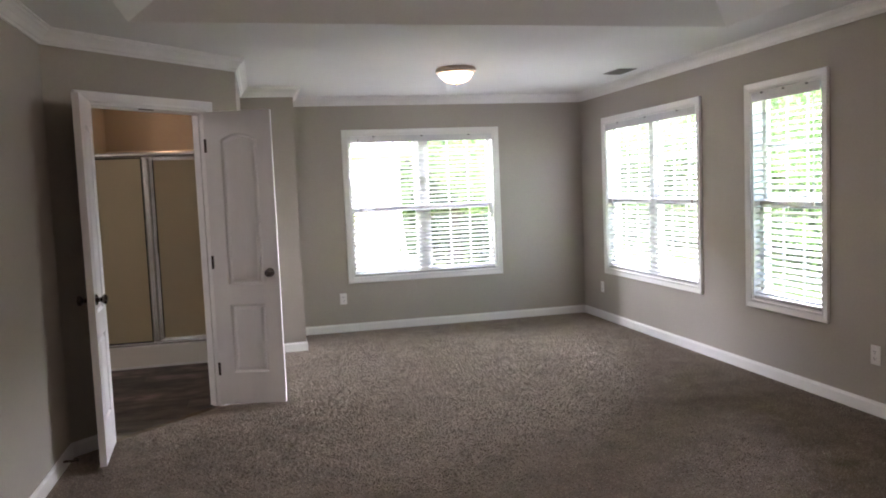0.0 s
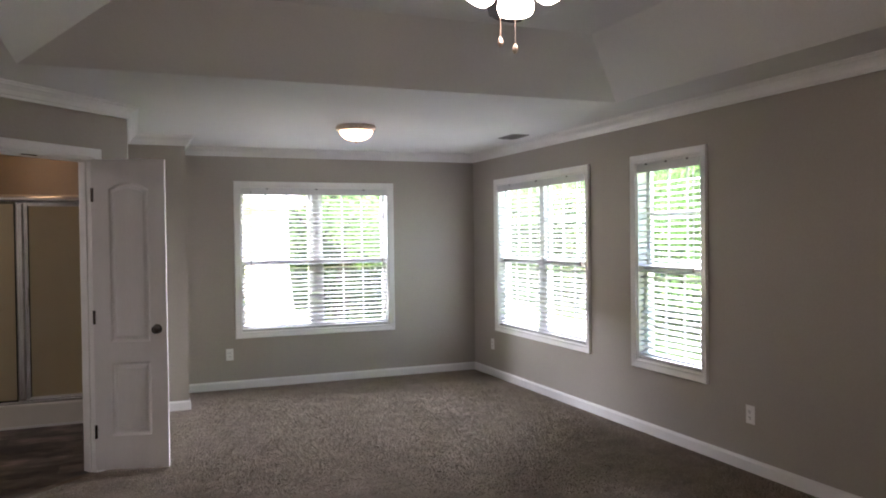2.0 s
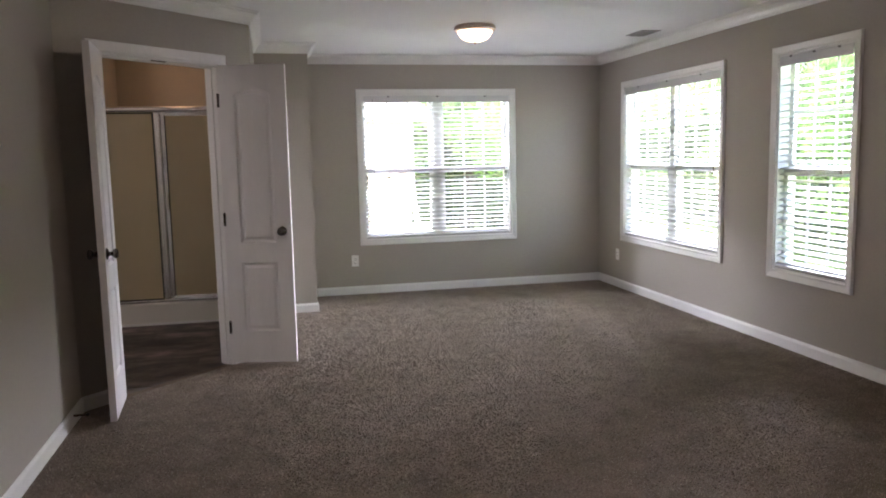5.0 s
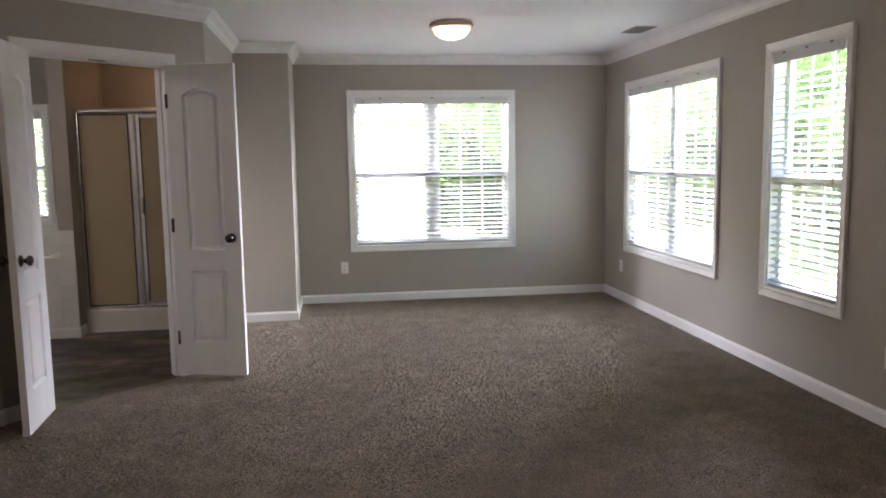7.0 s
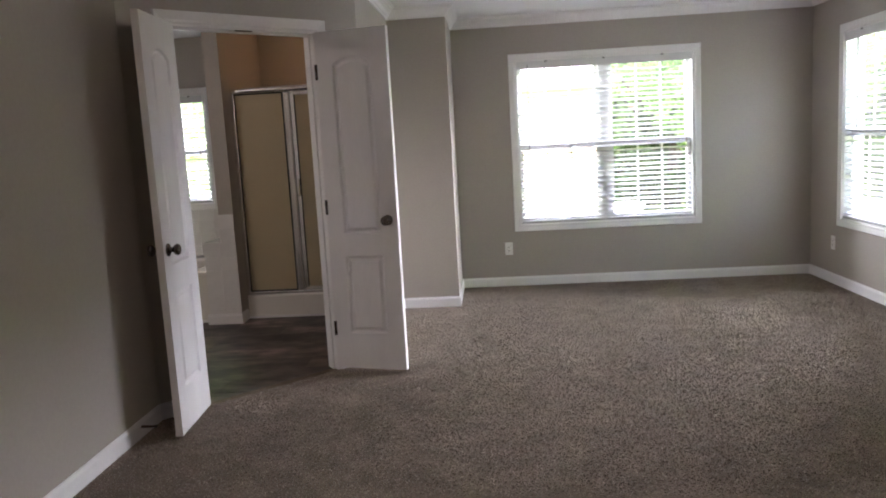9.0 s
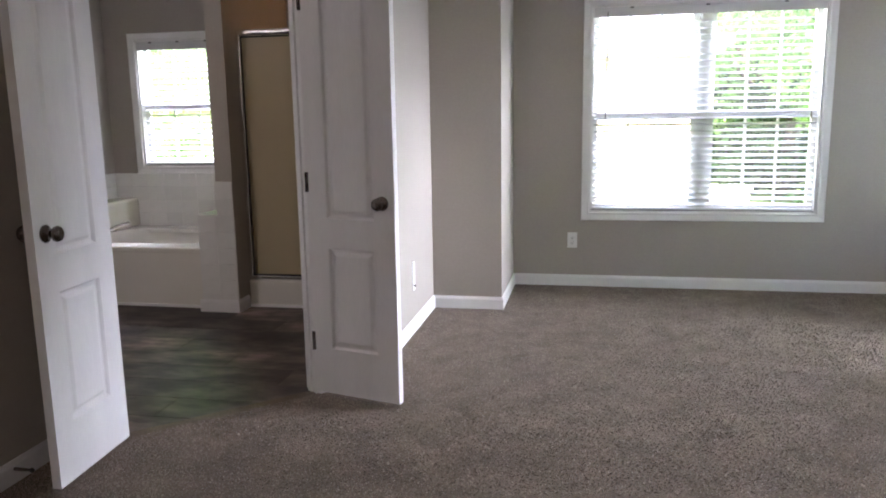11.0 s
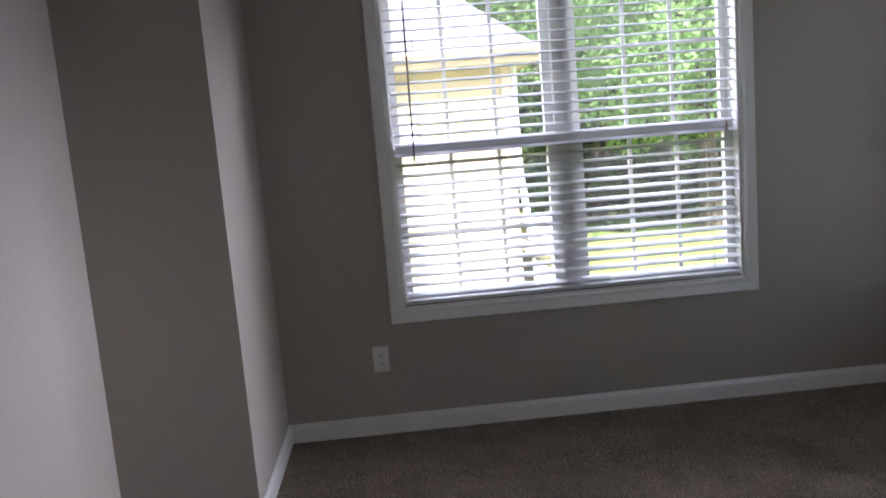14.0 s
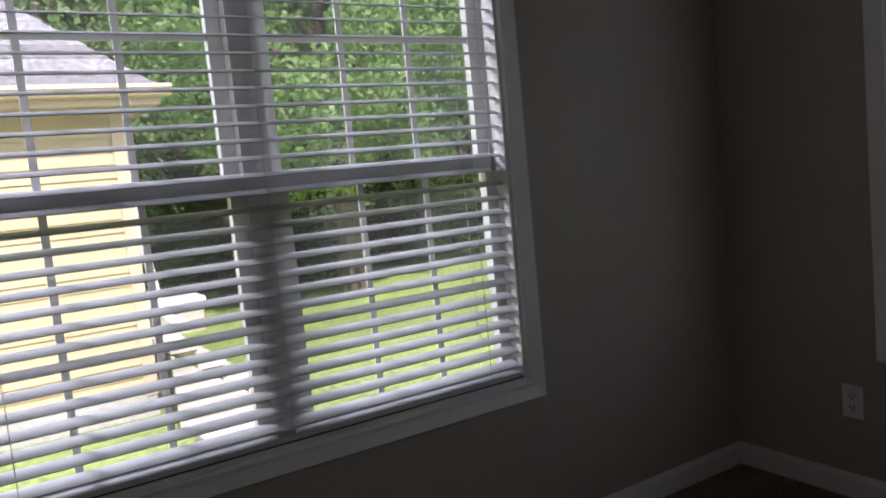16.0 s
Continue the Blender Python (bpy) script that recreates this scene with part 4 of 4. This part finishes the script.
# glowing sheet as bright hazy distance beyond the garden-side trees, added for side light
haze = mat("glowing_haze_sheet", (0.8, 0.85, 0.78), 1.0, emit=0.16, emit_color=(0.95, 1.0, 0.90))
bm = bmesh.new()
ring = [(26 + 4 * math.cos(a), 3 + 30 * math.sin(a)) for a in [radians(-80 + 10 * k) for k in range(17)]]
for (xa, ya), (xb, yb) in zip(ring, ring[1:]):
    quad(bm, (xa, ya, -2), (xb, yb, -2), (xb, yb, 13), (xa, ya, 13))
tagged(part("backdrop", bm, haze), "glowing sheet for bright hazy sky low behind the trees", "backdrop", kind="structure")


# ---- trees ----
def crown_mesh(seed, rx, rz, clumps, leaves, size, material, cone=False):
    rng = np.random.default_rng(seed)
    verts, faces = [], []
    for c in range(clumps):
        d = rng.normal(size=3)
        d /= np.linalg.norm(d)
        r = rng.uniform(0.35, 1.0) ** 0.5
        h = d[2] * r
        if cone:
            t = rng.uniform(0, 1) ** 1.4
            wdt = (1 - t) * rx * rng.uniform(0.5, 1.05) + 0.1
            a = rng.uniform(0, 2 * math.pi)
            cc = np.array([math.cos(a) * wdt, math.sin(a) * wdt, (2 * t - 1) * rz])
            cr = 0.22 * rx * (1.2 - t)
        else:
            cc = np.array([d[0] * r * rx, d[1] * r * rx, h * rz])
            cr = rng.uniform(0.16, 0.34) * rx
        n = leaves
        q = rng.normal(size=(n, 3))
        q /= np.linalg.norm(q, axis=1)[:, None]
        pts = cc + q * (cr * rng.uniform(0.4, 1.0, size=(n, 1)) ** 0.5) * np.array([1, 1, 0.7])
        u = rng.normal(size=(n, 3)) * np.array([1, 1, 0.5])
        u /= np.linalg.norm(u, axis=1)[:, None]
        w = np.cross(u, q + rng.normal(size=(n, 3)) * 0.5)
        w /= np.linalg.norm(w, axis=1)[:, None] + 1e-6
        s = size * rng.uniform(0.6, 1.3, size=(n, 1))
        for p, uu, ww in zip(pts, u * s, w * s * 0.6):
            b = len(verts)
            verts += [tuple(p - uu), tuple(p + ww), tuple(p + uu), tuple(p - ww)]
            faces.append((b, b + 1, b + 2, b + 3))
    me = bpy.data.meshes.new("crown")
    me.from_pydata(verts, [], faces)
    me.materials.append(material)
    return me


CROWNS = [crown_mesh(3, 2.6, 3.2, 105, 360, 0.058, LEAF), crown_mesh(8, 3.0, 3.4, 115, 380, 0.06, LEAF2), crown_mesh(12, 1.5, 2.6, 150, 110, 0.07, NEEDLE, True), crown_mesh(15, 1.3, 1.0, 55, 85, 0.08, NEEDLE)]


def tree(x, y, height, crown, scale, label, seed, spin):
    rng = random.Random(seed)
    z0 = GZ + 0.02 * max(0.0, math.hypot(x, y - 3) - 14) - 0.15
    root = thing("tree", label, "tree", group="trees round the lawn", at=Matrix.Translation((x, y, z0)))
    r = 0.16 * scale
    lean = rng.uniform(-0.3, 0.3)
    bm = tube([(0, 0, 0), (lean * 0.3, 0, height * 0.3), (lean, 0.1, height * 0.65), (lean, 0.1, height)], [r * 1.4, r, r * 0.7, r * 0.2], 8)
    for k in range(6):
        a = k * 1.05 + rng.random()
        zz = height * (0.4 + 0.07 * k)
        tube([(lean * 0.7, 0.05, zz), (lean + 0.9 * scale * math.cos(a), 0.9 * scale * math.sin(a), zz + 0.6 * scale), (lean + 1.8 * scale * math.cos(a), 1.8 * scale * math.sin(a), zz + 1.4 * scale)], [r * 0.45, r * 0.3, r * 0.1], 6, bm)
    part("trunk", bm, BARK, root)
    c = new("crown", CROWNS[crown])
    c.parent = root
    c.matrix_local = pose(lean, 0.1, height * (0.78 if crown < 2 else 0.62), 0, 0, spin) @ Matrix.Diagonal((scale, scale, scale * (1.15 if crown < 2 else height / 4.4), 1))
    return root


BROAD, PALE, FIR = "tall broadleaf tree with dense green crown", "tall tree with pale sunlit leaves", "dark green conical evergreen"
for i, (x, y, h, c, s, lab) in enumerate([
        (4.6, 19.5, 3.2, 2, 1.15, FIR), (2.9, 24.0, 8.0, 1, 1.5, PALE), (7.0, 27.0, 8.0, 1, 1.6, PALE), (11.5, 25.5, 7.0, 0, 1.5, BROAD), (-1.5, 28.0, 9.0, 0, 1.6, BROAD),
        (-6.5, 29.0, 9.0, 1, 1.7, PALE), (15.5, 22.5, 7.0, 1, 1.5, PALE), (6.0, 17.3, 6.6, 1, 0.95, PALE), (9.0, 21.0, 7.4, 1, 1.2, PALE), (16.5, 16.5, 6.5, 0, 1.4, BROAD), (15.0, 11.5, 6.0, 1, 1.35, PALE),
        (14.0, 6.5, 6.0, 0, 1.35, BROAD), (15.0, 1.5, 6.5, 1, 1.2, PALE), (11.0, 9.0, 4.6, 1, 1.0, PALE), (10.5, 4.0, 4.6, 0, 1.0, BROAD), (19.0, 9.5, 8.0, 1, 1.5, PALE),
        (20.0, 19.0, 9.0, 0, 1.7, BROAD), (12.5, 14.0, 5.0, 0, 1.1, BROAD), (-4.6, 13.0, 4.6, 0, 1.0, BROAD), (-8.5, 13.5, 5.5, 1, 1.2, PALE), (9.5, 30.0, 11.0, 0, 1.9, BROAD), (2.0, 32.0, 11.0, 1, 1.9, PALE), (15.0, 30.0, 10.0, 1, 1.8, PALE)]):
    tree(x, y, h, c, s, lab, i, 47 * i)


def bush(x, y, s, spin):
    z0 = GZ + 0.02 * max(0.0, math.hypot(x, y - 3) - 14) - 0.1
    root = thing("shrub", "dense dark green rounded shrub at the lawn edge", "shrub", group="shrubs at the lawn edge", at=Matrix.Translation((x, y, z0)))
    bm = bmesh.new()
    for k in range(5):
        a = k * 1.26
        tube([(0, 0, 0), (0.4 * s * math.cos(a), 0.4 * s * math.sin(a), 0.7 * s), (0.8 * s * math.cos(a), 0.8 * s * math.sin(a), 1.3 * s)], [0.03 * s, 0.02 * s, 0.008], 5, bm)
    part("stems", bm, BARK, root)
    c = new("foliage", CROWNS[3])
    c.parent = root
    c.matrix_local = pose(0, 0, 0.95 * s, 0, 0, spin) @ Matrix.Diagonal((s, s, s, 1))


for i, (x, y, s) in enumerate([(4.3, 22.5, 1.5), (6.5, 22.3, 1.9), (8.4, 21.2, 1.7), (10.8, 19.6, 1.7), (12.8, 17.5, 1.4), (11.0, 12.0, 1.3), (10.2, 7.5, 1.2), (10.0, 5.6, 1.1), (9.8, 2.5, 1.3), (11.5, 10.0, 1.2), (13.3, 4.5, 1.5)]):
    bush(x, y, s, 71 * i)

# ---- bathroom planks, last ----
PL, PW = 1.22, 0.228
bath_floor = thing("floor_vinyl", "dark charcoal wood-look vinyl plank bathroom floor", "floor", kind="structure")


def clip(poly, a, b, c):
    """Keeps the side of a convex polygon where a*x + b*y <= c."""
    res = []
    for i in range(len(poly)):
        p, q = poly[i], poly[(i + 1) % len(poly)]
        fp, fq = a * p[0] + b * p[1] - c, a * q[0] + b * q[1] - c
        if fp <= 0:
            res.append(p)
        if fp * fq < 0:
            t = fp / (fp - fq)
            res.append((p[0] + t * (q[0] - p[0]), p[1] + t * (q[1] - p[1])))
    return res


row = 0
y = 4.2
while y < 7.0:
    x = BXL - (row * 0.41) % PL
    while x < XM - 0.1:
        poly = [(max(x, BXL) + 0.0015, y + 0.0015), (min(x + PL, XM - 0.1) - 0.0015, y + 0.0015), (min(x + PL, XM - 0.1) - 0.0015, y + PW - 0.0015), (max(x, BXL) + 0.0015, y + PW - 0.0015)]
        poly = clip(poly, 1, -1, -6.13 - sl * 1.4142)
        if len(poly) > 2 and poly[1][0] - poly[0][0] > 0.01:
            part("plank", prism(poly, -0.01, -0.002), VINYL, bath_floor)
        x += PL
    y += PW
    row += 1


# ---- carpet pile: yarn tufts that lean with the nap ----
def carpet_pile(x0, x1, y0, y1, spacing, seed):
    rng = np.random.default_rng(seed)
    gx, gy = np.meshgrid(np.arange(x0, x1, spacing), np.arange(y0, y1, spacing))
    px = gx.ravel() + rng.uniform(-0.5, 0.5, gx.size) * spacing
    py = gy.ravel() + rng.uniform(-0.5, 0.5, gx.size) * spacing
    keep = (px > XL + 0.016) & (px < XR - 0.016) & (py > y0) & (py < YF - 0.016)
    keep &= ~((px < COLX + 0.016) & (py > COLY - 0.016))
    keep &= ~((px < XM + 0.016) & (px - py < -6.13 + 0.01))
    px, py = px[keep], py[keep]
    n = px.size
    warp = np.sin(3.1 * px + 1.3 * py) + np.sin(5.3 * py - 2.2 * px + 1.0)
    nap = np.zeros(n)
    for k in range(9):  # brushed patches, from a stride across down to a hand
        f, d = 2.6 * 1.42 ** k, rng.uniform(0, np.pi)
        nap += np.sin(f * (np.cos(d) * px + 0.7 * np.sin(d) * py) + 1.2 * warp + rng.uniform(0, 6.28)) * 1.0 / (1 + 0.12 * k)
    way = nap * 0.5 + rng.normal(0, 1.6, n)
    lean = rng.uniform(0.1, 0.7, n) * 0.011
    h = rng.uniform(0.0027, 0.0054, n)
    w = rng.uniform(0.0032, 0.0056, n)
    turn = rng.uniform(0, np.pi, n)
    dx, dy = np.cos(turn) * w, np.sin(turn) * w
    co = np.empty((n, 3, 3), np.float32)
    co[:, 0] = np.stack([px - dx, py - dy, np.full(n, 0.0004)], 1)
    co[:, 1] = np.stack([px + dx, py + dy, np.full(n, 0.0004)], 1)
    co[:, 2] = np.stack([px + np.cos(way) * lean, py + np.sin(way) * lean, h], 1)
    me = bpy.data.meshes.new("carpet_pile")
    me.vertices.add(3 * n), me.loops.add(3 * n), me.polygons.add(n)
    me.vertices.foreach_set("co", co.ravel())
    me.loops.foreach_set("vertex_index", np.arange(3 * n, dtype=np.int32))
    me.polygons.foreach_set("loop_start", np.arange(0, 3 * n, 3, dtype=np.int32))
    me.update(calc_edges=True)
    me.materials.append(PILE)
    return tagged(new("carpet_pile", me), "short taupe and brown cut carpet yarn", "carpet pile", kind="stuff")


carpet_pile(XL, XR, 0.6, YF, 0.0085, 5)
